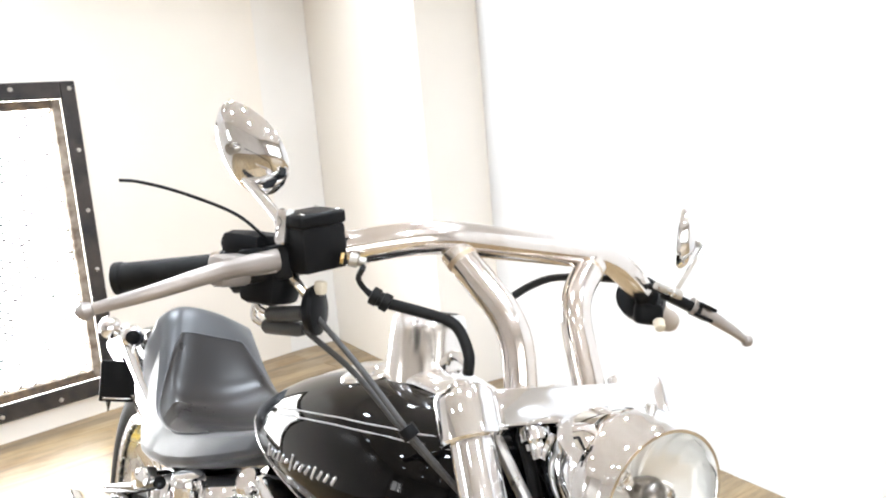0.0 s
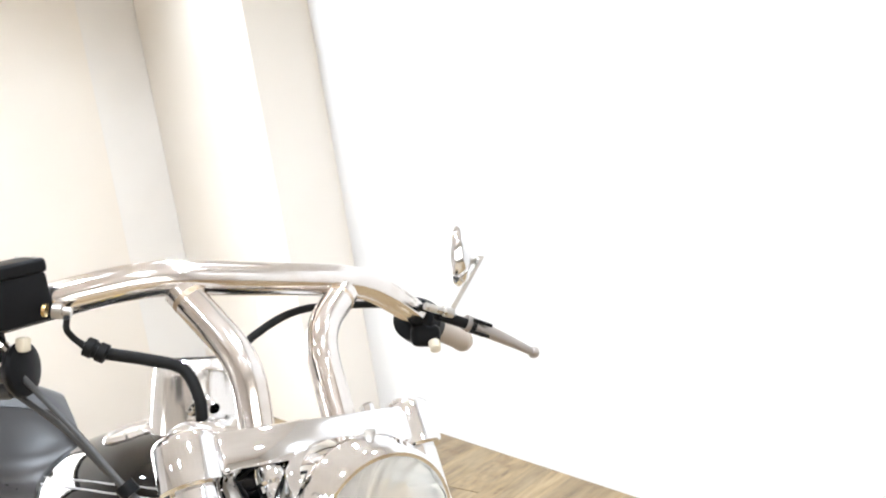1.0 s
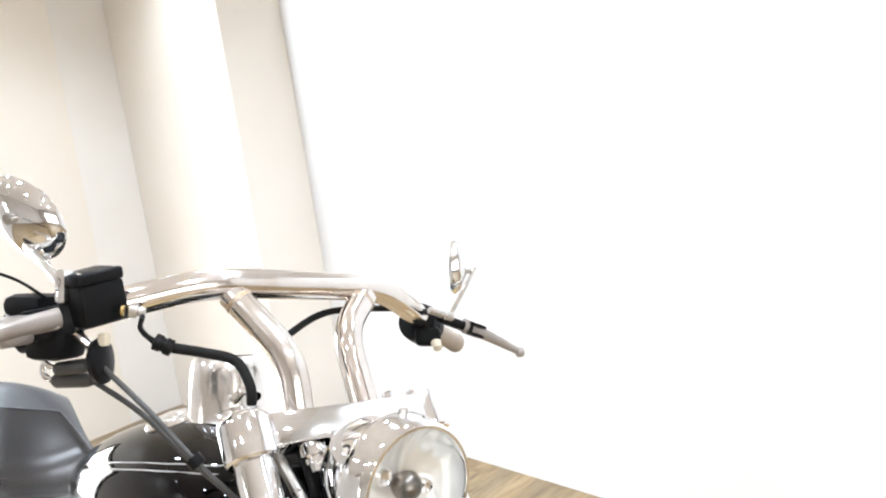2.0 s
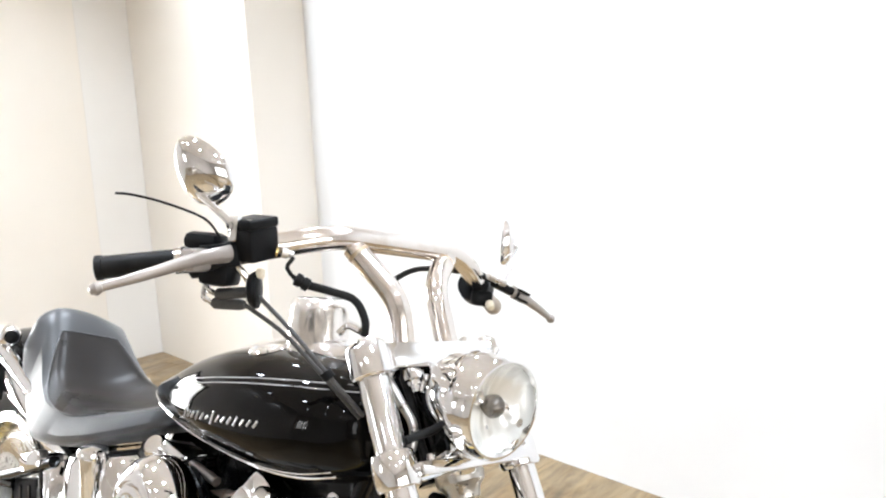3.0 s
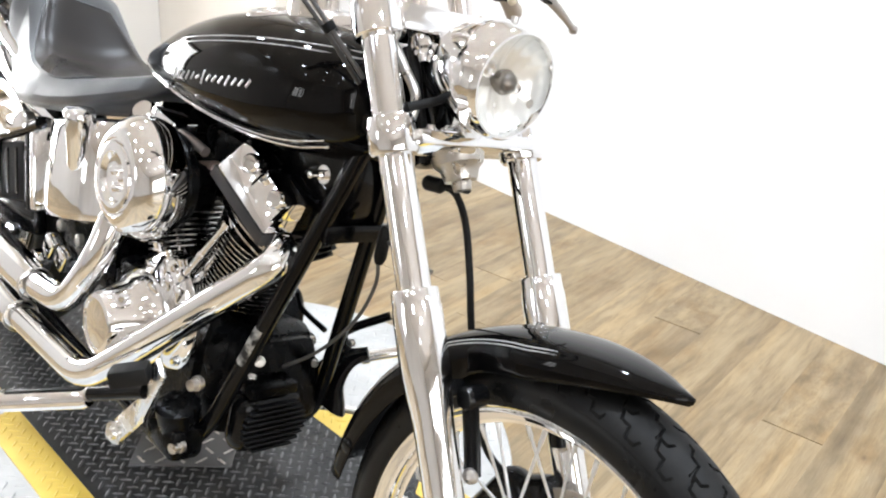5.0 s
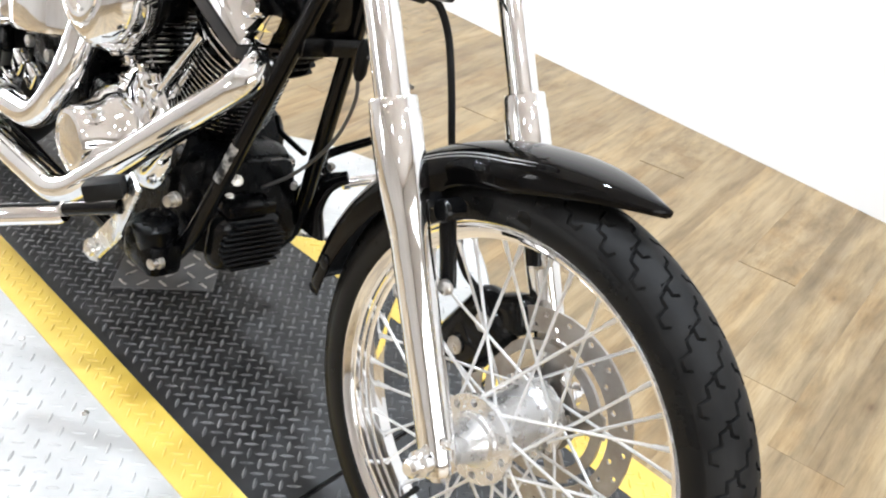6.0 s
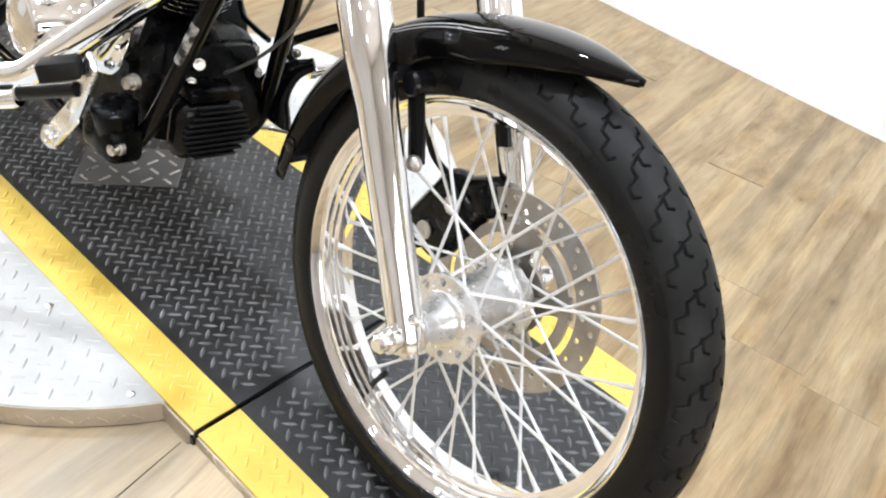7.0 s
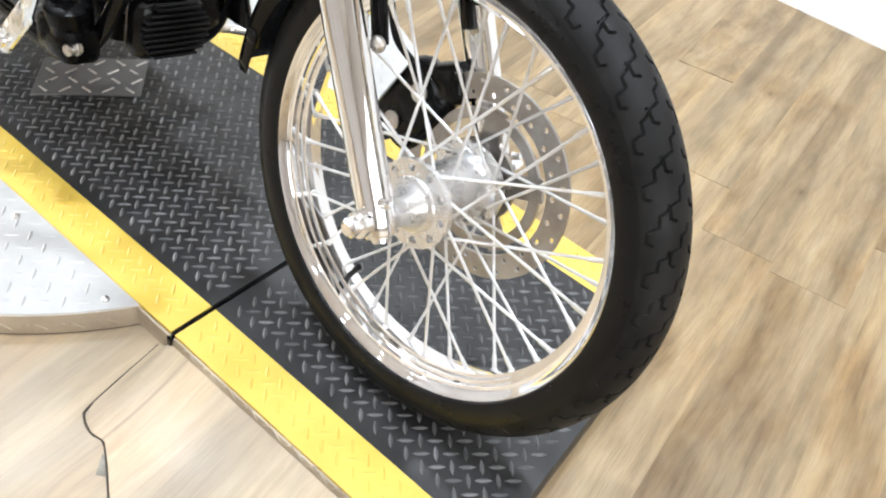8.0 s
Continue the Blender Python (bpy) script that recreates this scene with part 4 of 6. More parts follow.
def tank():
    n = 40
    ctrl = [[Vector(tank_point(s[0], 2 * math.pi * k / n)) for k in range(n)] for s in TANK]
    rings = [smooth_path([c[k] for c in ctrl], 4) for k in range(n)]
    bm = B()
    loft(bm, [[rings[k][j] for k in range(n)] for j in range(len(rings[0]))])
    t = part("fuel_tank", bm, BLACK, bike, "glossy black teardrop fuel tank with silver pinstripes")
    for dz in (0.0, 0.008):
        for s in (1, -1):
            pts = []
            for k in range(26):
                x = -0.43 - 0.4 * k / 25
                z = 0.962 - 0.055 * (k / 25) ** 1.6 - dz
                p = tank_at(x, z, 0.0006)
                pts.append((p.x, p.y * s, p.z))
            # round the panel's rear end, down and forward again
            for x, z in ((-0.86, 0.9), (-0.885, 0.885), (-0.89, 0.868), (-0.87, 0.85), (-0.83, 0.838), (-0.76, 0.828), (-0.66, 0.82), (-0.56, 0.818)):
                p = tank_at(x + dz * 0.9, z + dz * (1 if z < 0.87 else -0.3), 0.0008)
                pts.append((p.x, p.y * s, p.z))
            part("pinstripe", made(tube, pts[:26] if dz else pts[:26], 0.0011, 5, 2), SILVER, t, "thin silver pinstripe")
    # worn silver script badge, drawn as plain bars
    bm = B()
    hts = (0.02, 0.011, 0.011, 0.016, 0.012, 0.006, 0.024, 0.011, 0.01, 0.012, 0.017, 0.012, 0.011, 0.012)
    for k, h in enumerate(hts):
        x = -0.812 + k * 0.0172
        z = 0.853 + 0.0022 * k
        p, q = tank_at(x - 0.004, z - h * 0.4, 0.0012), tank_at(x + 0.005, z + h * 0.5, 0.0012)
        part("badge_bar", made(tube, [p, q], 0.0024, 6, 6, True, 0.6), SILVER, t, "plain silver badge bar")
    # chrome trim along the lower edge
    for s in (1, -1):
        for dz, r in ((0.0, 0.0022), (0.008, 0.0012)):
            pts = []
            for x in (-1.1, -1.04, -0.96, -0.88, -0.8, -0.7, -0.6, -0.52, -0.46):
                zb = float(np.interp(-x, [-q[0] for q in TANK], [q[2] for q in TANK]))
                p = tank_at(x, zb + 0.016 + dz, 0.002)
                pts.append((p.x, p.y * s, p.z))
            part("trim_strip", made(tube, pts, r, 8, 4), CHROME, t, "chrome trim along the tank's lower edge")
    part("filler_cap", made(spin, [(-0.02, 0.03), (0.002, 0.03), (0.003, 0.034), (0.01, 0.034), (0.014, 0.031), (0.0145, 0.027), (0.012, 0.025), (0.012, 0.012), (0.014, 0.01), (0.014, 0.0)], V(-0.7, -0.058, 0.969), (-0.08, -0.25, 1), 40), CHROME, t, "chrome filler cap")
    bm = B()
    rings = []
    for x, w, h in ((-1.0, 0.012, 0.89), (-0.92, 0.03, 0.928), (-0.8, 0.04, 0.968), (-0.7, 0.046, 0.99), (-0.6, 0.046, 1.0), (-0.53, 0.035, 0.996), (-0.5, 0.01, 0.985)):
        rings.append([(x, w * math.cos(a), h - 0.012 + 0.02 * max(0, math.sin(a)) - 0.01 * max(0, -math.sin(a))) for a in (2 * math.pi * k / 20 for k in range(20))])
    loft(bm, rings)
    part("tank_console", bm, CHROME, t, "chrome tank console")
    part("dial", made(spin, [(0.0955, 0.038), (0.098, 0.037), (0.098, 0.0)], V(-0.648, 0.0, 0.972), (-0.1, 0.03, 1), 40), PLASTIC, t, "black speedometer dial")
    part("speedometer", made(spin, [(-0.02, 0.054), (0.0, 0.0545), (0.03, 0.0535), (0.075, 0.05), (0.09, 0.0475), (0.096, 0.043), (0.097, 0.038), (0.094, 0.0)], V(-0.648, 0.0, 0.972), (-0.1, 0.03, 1), 48), SATIN, t, "chrome speedometer cup")


tank()


# seat stations: x, half width, bottom, top of the rim, depth of the dish, squareness
SEAT = [(-1.0, 0.03, 0.79, 0.83, 0.0, 0.7), (-1.03, 0.075, 0.768, 0.82, 0.0, 0.66), (-1.1, 0.12, 0.735, 0.8, 0.004, 0.62), (-1.18, 0.15, 0.705, 0.779, 0.012, 0.58), (-1.27, 0.165, 0.68, 0.764, 0.018, 0.54),
        (-1.35, 0.17, 0.665, 0.764, 0.022, 0.5), (-1.42, 0.167, 0.655, 0.776, 0.024, 0.47), (-1.47, 0.156, 0.652, 0.8, 0.022, 0.45), (-1.52, 0.142, 0.66, 0.856, 0.014, 0.45), (-1.56, 0.134, 0.69, 0.906, 0.006, 0.45),
        (-1.595, 0.132, 0.75, 0.932, 0.0, 0.45), (-1.62, 0.126, 0.81, 0.931, 0.0, 0.45), (-1.64, 0.1, 0.85, 0.91, 0.0, 0.5)]


SEAT_X = np.linspace(1.0, 1.64, 253)
SEAT_ROWS = []
for k in range(1, 6):
    row = np.interp(SEAT_X, [-q[0] for q in SEAT], [q[k] for q in SEAT])
    for _ in range(2):
        row = np.convolve(np.pad(row, 5, mode="reflect", reflect_type="odd"), np.ones(11) / 11, mode="valid")
    SEAT_ROWS.append(row)


def seat_point(x, a):
    """A place on the seat at x and the angle a round it (90 on top)."""
    w, zb, zt, dish, p = (float(np.interp(-x, SEAT_X, row)) for row in SEAT_ROWS)
    c, s = math.cos(a), math.sin(a)
    zm = zb + (zt - zb) * 0.36
    y = w * math.copysign(abs(c) ** p, c)
    if s < 0:
        return V(x, y, zm - (zm - zb) * abs(s) ** 0.5)
    z = zm + (zt - zm) * s ** p - dish * max(0.0, 1 - (y / (w * 0.8)) ** 2)
    back = min(1.0, max(0.0, (-x - 1.4) / 0.18))
    z -= back * s * (0.17 * y + 0.012 * (y / w) ** 2)
    return V(x, y * (1 - (0.17 + 0.12 * back) * s), z)


def seat_angle(t, lo):
    """The angle that spreads places evenly over the seat's top, t from 1 to -1."""
    return math.acos(math.copysign(abs(t) ** 1.85, t) * math.cos(lo))


def seat():
    n = 48
    bm = B()
    loft(bm, [[seat_point(-1.0 - 0.64 * j / 90, seat_angle(1 - 2 * k / 28, 0) if k < 28 else math.pi * (1 + (k - 28) / 20)) for k in range(n)] for j in range(91)])
    s_ = part("seat", bm, LEATHER, bike, "black vinyl solo seat with a raised back")
    # padded sitting panel with a stitched seam all round
    xs = [-1.19 - 0.355 * k / 22 for k in range(23)]

    def panel(k, j, lift):
        half = 1.02 - 0.3 * (1 - k / 8) ** 2 if k < 8 else 1.02 - 0.2 * (k - 8) / 14 - 0.42 * ((k - 8) / 14) ** 5
        lo = radians(90 - (90 - 30) * half)
        a = seat_angle(1 - j / 10, lo)
        e = min(k / 3.0, (22 - k) / 2.0, j / 2.0, (20 - j) / 2.0, 1.0)
        p = seat_point(xs[k], a)
        nrm = V(0.45, 0, 0.9).normalized()
        return p + nrm * (0.002 + lift * math.sin(e * math.pi / 2))
    bm = B()
    join_rings(bm, [[bm.verts.new(panel(k, j, 0.007)) for j in range(21)] for k in range(23)], False, False)
    part("sitting_panel", bm, PANEL, s_, "smooth brownish-black sitting panel")
    edge = [panel(k, 0, 0) for k in range(23)] + [panel(22, j, 0) for j in range(1, 20)] + [panel(k, 20, 0) for k in range(22, -1, -1)]
    part("seam_piping", made(tube, edge, 0.0018, 8, 2), LEATHER, s_, "raised seam piping")


seat()


def controls():
    bm = B()
    pts = [(-0.573, -0.313, 1.123), (-0.555, -0.285, 1.128), (-0.5, -0.195, 1.158), (-0.47, -0.12, 1.177), (-0.468, 0.12, 1.168), (-0.5, 0.195, 1.143), (-0.555, 0.285, 1.106), (-0.573, 0.313, 1.098)]
    pipe(bm, pts, 0.018, 0.05, 24)
    bar = part("handlebar", bm, WORN, bike, "chrome T-bar handlebar with welded risers, lightly rusted at the welds")
    for y, top in ((-0.072, (-0.468, -0.092, 1.163)), (0.072, (-0.462, 0.096, 1.155))):
        s = -1 if y < 0 else 1
        bent = V(-0.4, -0.053, 1.094) if s < 0 else V(-0.427, 0.04, 1.115)
        part("riser", made(pipe, [(-0.388, s * 0.047, 1.02), bent, top], 0.0172, 0.07, 22), WORN, bar, "bent chrome riser tube")
        d = (V(*top) - bent).normalized()
        part("weld_bead", made(spin, [(-0.0035, 0.0171), (0.0, 0.0178), (0.0035, 0.0171)], V(*top) - d * 0.014, d, 24, False), RUST, bar, "rusty weld")
    R_IN, R_OUT = V(-0.562, -0.297, 1.128), V(-0.629, -0.397, 1.104)
    L_IN, L_OUT = V(-0.565, 0.297, 1.1), V(-0.63, 0.418, 1.064)
    for a, b in ((R_IN, R_OUT), (L_IN, L_OUT)):
        d = b - a
        n = d.length
        prof = [(0.0, 0.014), (0.002, 0.0175), (0.01, 0.0175), (0.011, 0.015)]
        prof += [(0.012, 0.015), (n - 0.01, 0.0155), (n - 0.009, 0.0168), (n - 0.001, 0.0168), (n, 0.015), (n, 0.0)]
        # the left grip's tan-grey colour stands in for light falling on it
        part("grip", made(spin, prof, a, d, 28), RUBBER if a.y < 0 else LIT_RUBBER, bar, "grey-black rubber grip" if a.y < 0 else "rubber grip, tan-grey for the light on it")
    # levers with ball ends
    for pts in (((-0.498, -0.275, 1.142), (-0.492, -0.33, 1.13), (-0.497, -0.39, 1.108), (-0.516, -0.443, 1.087)), ((-0.487, 0.3, 1.108), (-0.486, 0.34, 1.093), (-0.492, 0.39, 1.075), (-0.504, 0.443, 1.056))):
        bm = B()
        tube(bm, pts, lambda t: 0.011 - 0.0056 * t, 14, 6, True, 0.65)
        e = Vector(pts[-1])
        spin(bm, [(-0.009, 0.0), (-0.007, 0.006), (0.0, 0.0088), (0.007, 0.006), (0.009, 0.0)], e, Vector(pts[-1]) - Vector(pts[-2]), 16)
        part("lever", bm, LEVER, bar, "silver brake lever" if e.y < 0 else "silver clutch lever")
    rz = Matrix.Rotation(radians(32), 4, "Z")
    rz10 = Matrix.Rotation(radians(12), 4, "Z")
    # brake master cylinder with lid
    mm = Matrix.Translation((-0.502, -0.238, 1.157)) @ rz10 @ Matrix.Rotation(radians(12), 4, "X")
    mc = part("master_cylinder", made(box, (0.046, 0.053, 0.046), mm, 0.005), PLASTIC, bar, "black brake fluid reservoir")
    part("lid", made(box, (0.048, 0.055, 0.014), mm @ Matrix.Translation((0, 0, 0.0285)), 0.004, 3), PLASTIC, mc)
    for dx, dy in ((0.017, 0.021), (-0.017, 0.021), (0.017, -0.021), (-0.017, -0.021)):
        part("lid_screw", made(spin, [(0, 0.0035), (0.0015, 0.003), (0.0015, 0)], mm @ V(dx, dy, 0.035), (0, 0.2, 1), 8), STEEL, mc)
    part("banjo_fitting", made(spin, [(-0.006, 0.0072), (0.002, 0.0072), (0.003, 0.005), (0.01, 0.005), (0.01, 0)], V(-0.47, -0.205, 1.147), (0.5, 0.8, -0.1), 14), STEEL, mc, "steel banjo fitting")
    part("banjo_washer", made(spin, [(-0.003, 0.0062), (0.0, 0.0062)], V(-0.476, -0.215, 1.148), (0.5, 0.8, -0.1), 14), BRASS, mc, "brass washer")
    part("mirror_clamp", made(box, (0.014, 0.016, 0.036), Matrix.Translation((-0.500, -0.270, 1.174)) @ rz, 0.004), CHROME, bar, "chrome mirror clamp")
    a, b = V(*(-0.504, -0.335, 1.128)), V(*(-0.516, -0.300, 1.130))
    m = Matrix.Translation((a + b) / 2) @ (b - a).to_track_quat("Y", "Z").to_matrix().to_4x4()
    part("lever_bracket", made(box, (0.026, (b - a).length, 0.03), m, 0.006), LEVER, bar, "silver lever bracket")
    a, b = V(*(-0.517, -0.300, 1.133)), V(*(-0.507, -0.272, 1.139))
    m = Matrix.Translation((a + b) / 2) @ (b - a).to_track_quat("Y", "Z").to_matrix().to_4x4()
    part("bracket_cap", made(box, (0.03, (b - a).length, 0.019), m, 0.003), LEVER, bar, "silver lever bracket")
    part("bracket_body", made(box, (0.024, (b - a).length + 0.02, 0.034), m @ Matrix.Translation((-0.008, 0.004, -0.001)), 0.004), PLASTIC, bar)
    part("switch_housing", made(box, (0.045, 0.05, 0.034), Matrix.Translation((-0.53, -0.268, 1.112)) @ rz, 0.009), PLASTIC, bar, "black switch housing")
    part("throttle_housing", made(box, (0.05, 0.05, 0.026), Matrix.Translation((-0.544, -0.285, 1.153)) @ rz, 0.011), PLASTIC, bar, "black throttle housing")
    part("switch_button", made(box, (0.011, 0.011, 0.014), Matrix.Translation((-0.488, -0.232, 1.117)) @ rz, 0.003), CREAM, bar, "cream wiring plug")
    axr = (R_IN - R_OUT).normalized()
    part("switch_housing", made(spin, [(0.0, 0.022), (0.004, 0.028), (0.042, 0.028), (0.046, 0.022)], R_IN - axr * 0.004, axr, 28), PLASTIC, bar, "black switch housing")
    # left cluster
    axl = (L_OUT - L_IN).normalized()
    part("switch_housing", made(spin, [(-0.05, 0.022), (-0.048, 0.029), (-0.03, 0.031), (-0.028, 0.0295), (-0.026, 0.031), (-0.006, 0.03), (-0.002, 0.024)], L_IN, axl, 28), PLASTIC, bar, "black switch housing")
    part("switch_pod", made(box, (0.032, 0.04, 0.03), Matrix.Translation((-0.532, 0.268, 1.09)) @ Matrix.Rotation(radians(-32), 4, "Z"), 0.01, 3), PLASTIC, bar, "black switch pod")
    p0, p1 = V(-0.5, 0.262, 1.12), V(-0.489, 0.318, 1.101)
    m = Matrix.Translation((p0 + p1) / 2) @ (p1 - p0).to_track_quat("Y", "Z").to_matrix().to_4x4()
    br = part("clutch_bracket", made(box, (0.022, (p1 - p0).length, 0.014), m, 0.005, 3), PLASTIC, bar, "black clutch lever bracket")
    for s in (-1, 1):
        part("fork_ear", made(box, (0.02, 0.03, 0.0045), m @ Matrix.Translation((0.004, 0.034, s * 0.0075)), 0.0015, 1), PLASTIC, br)
    part("cable_adjuster", made(spin, [(-0.03, 0.005), (-0.004, 0.0055), (-0.003, 0.0075), (0.012, 0.0075)], V(-0.492, 0.268, 1.123), V(0.1, 1, -0.3), 14), STEEL, br)
    part("lever_yoke", made(box, (0.018, 0.024, 0.013), Matrix.Translation((-0.489, 0.322, 1.1)), 0.003), LEVER, bar)
    part("switch_button", made(spin, [(0, 0.008), (0.012, 0.007), (0.014, 0.004), (0.014, 0)], V(-0.505, 0.262, 1.083), (0.6, -0.3, -0.6), 12), CREAM, bar, "cream switch button")
    # mirrors
    spots_ = ((-1, V(*(-0.501, -0.270, 1.177)), V(*(-0.596, -0.290, 1.230)), V(*(-0.575, -0.285, 1.250)), V(0.5, -0.866, -0.364), V(0.033, 0.061, -0.087) * 0.95, 0.75),
              (1, V(-0.515, 0.3, 1.118), V(-0.531, 0.37, 1.191), V(-0.55, 0.342, 1.195), V(1, 0.85, 0.0), V(0, 0.1, 1) * 0.088, 0.55))
    for s, base, elbow, c, ax, long_, slim in spots_:
        bm = B()
        pipe(bm, [base, base * 0.5 + elbow * 0.5, elbow], 0.0052, 0.02, 12)
        pipe(bm, [elbow + V(0, 0, -0.004), elbow, c + V(0.004, 0, -0.006)], 0.0045, 0.008, 12)
        stem = part("mirror_stem", bm, CHROME, bar, "chrome mirror stem")
        d = ax.normalized()
        v = (long_ - d * long_.dot(d)).normalized()
        u = d.cross(v)
        hl = long_.length / 2
        bm = B()
        rings = []
        for q, k in ((-0.006, 0.0), (-0.006, 0.9), (-0.002, 1.0), (0.003, 0.97), (0.009, 0.85), (0.015, 0.62), (0.0185, 0.35), (0.02, 0.12), (0.02, 0.0)):
            if k == 0:
                rings.append([bm.verts.new(c + d * q)])
            else:
                rings.append([bm.verts.new(c + d * q + (u * hl * slim * math.cos(a) * (1 + 0.2 * math.sin(a)) + v * hl * math.sin(a)) * k) for a in (2 * math.pi * j / 40 for j in range(40))])
        join_rings(bm, rings, True, False)
        part("mirror_head", bm, CHROME, stem, "oval chrome mirror head")
        part("mirror_glass", made(spin, [(-0.0072, hl * slim * 0.86), (-0.0066, hl * slim * 0.9), (-0.0062, hl * slim * 0.9)], c, d, 36), TINT, stem, "tinted mirror glass")
        part("mirror_bolt", made(spin, [(0.01, 0.007), (0.026, 0.006), (0.026, 0)], c - v * 0.006, d, 14), STEEL, stem, "dark mirror bolt")
    # front turn signals
    for s, p in ((-1, (-0.5, -0.232, 1.093)),):
        bm = B()
        spin(bm, [(-0.009, 0.0), (-0.008, 0.016), (-0.004, 0.023), (0.002, 0.026), (0.006, 0.025), (0.009, 0.018), (0.01, 0.0)], p, (0.7, 0.72, 0.1), 28)
        sig = part("turn_signal", bm, PLASTIC, bar, "black bullet turn signal")
        part("signal_stalk", made(tube, [p, V(*p) + V(-0.01, s * 0.01, 0.02), (-0.515, s * 0.262, 1.13)], 0.005, 10), CHROME, sig)
    # throttle cables with rubber sleeves
    sleeve = [((-0.545, -0.262, 1.082), (-0.493, -0.235, 1.091)), ((-0.553, -0.262, 1.069), (-0.513, -0.235, 1.071))]
    runs = [((-0.493, -0.235, 1.091), (-0.445, -0.200, 1.042), (-0.403, -0.165, 0.989), (-0.377, -0.120, 0.937)), ((-0.513, -0.235, 1.071), (-0.464, -0.200, 1.037), (-0.419, -0.160, 0.984), (-0.409, -0.100, 0.926))]
    for (a, b), run in zip(sleeve, runs):
        a, b = Vector(a), Vector(b)
        n = (b - a).length
        cable = part("throttle_cable", made(tube, run, 0.0031, 10), SLEEVE, bar, "black throttle cable")
        part("cable_sleeve", made(spin, [(0, 0.006), (0.004, 0.0085), (n - 0.006, 0.0078), (n, 0.006)], a, b - a, 14), SLEEVE, cable)
        part("cable_elbow", made(tube, [a, a + V(-0.012, -0.008, 0.008), a + V(-0.012, -0.004, 0.03), a + V(0.0, 0.0, 0.05)], 0.0038, 10), CHROME, cable, "chrome cable elbow")
    part("cable_tie", made(spin, [(-0.006, 0.009), (0.006, 0.009)], V(*(-0.407, -0.165, 0.990)), V(*(-0.393, -0.150, 0.968)) - V(*(-0.407, -0.165, 0.990)), 12), PLASTIC, bar)
    # brake hose with collar
    part("brake_hose", made(tube, [(-0.457, -0.203, 1.142), (-0.479, -0.195, 1.126), (-0.476, -0.172, 1.108), (-0.459, -0.130, 1.098), (-0.443, -0.100, 1.088), (-0.428, -0.090, 1.062), (-0.432, -0.085, 1.039)], lambda t: 0.003 + 0.003 * min(1, max(0, (t - 0.25) * 8)), 12), RUBBER, bar, "black brake hose")
    a, b = Vector((-0.480, -0.180, 1.113)), Vector((-0.469, -0.163, 1.104))
    n = (b - a).length
    part("hose_collar", made(spin, [(0, 0.006), (0.001, 0.0095), (n * 0.4, 0.0095), (n * 0.42, 0.008), (n * 0.58, 0.008), (n * 0.6, 0.0095), (n - 0.001, 0.0095), (n, 0.006)], a, b - a, 14), RUBBER, bar)
    part("clutch_cable", made(tube, [(-0.476, -0.022, 1.095), (-0.479, -0.005, 1.112), (-0.480, 0.050, 1.136), (-0.502, 0.150, 1.137), (-0.509, 0.230, 1.131), (-0.502, 0.290, 1.117)], 0.0045, 12), RUBBER, bar, "black clutch cable")
    part("cable_whip", made(tube, [(-0.515, -0.283, 1.162), (-0.486, -0.325, 1.184), (-0.509, -0.370, 1.199), (-0.535, -0.400, 1.205), (-0.547, -0.416, 1.205)], 0.0017, 8), PLASTIC, bar, "loose black cable tie tail")
    part("ignition_fitting", made(tube, [(-0.522, -0.060, 1.028), (-0.512, -0.050, 1.042), (-0.481, -0.050, 1.038)], 0.006, 10), CHROME, bar, "chrome cable fitting")


controls()


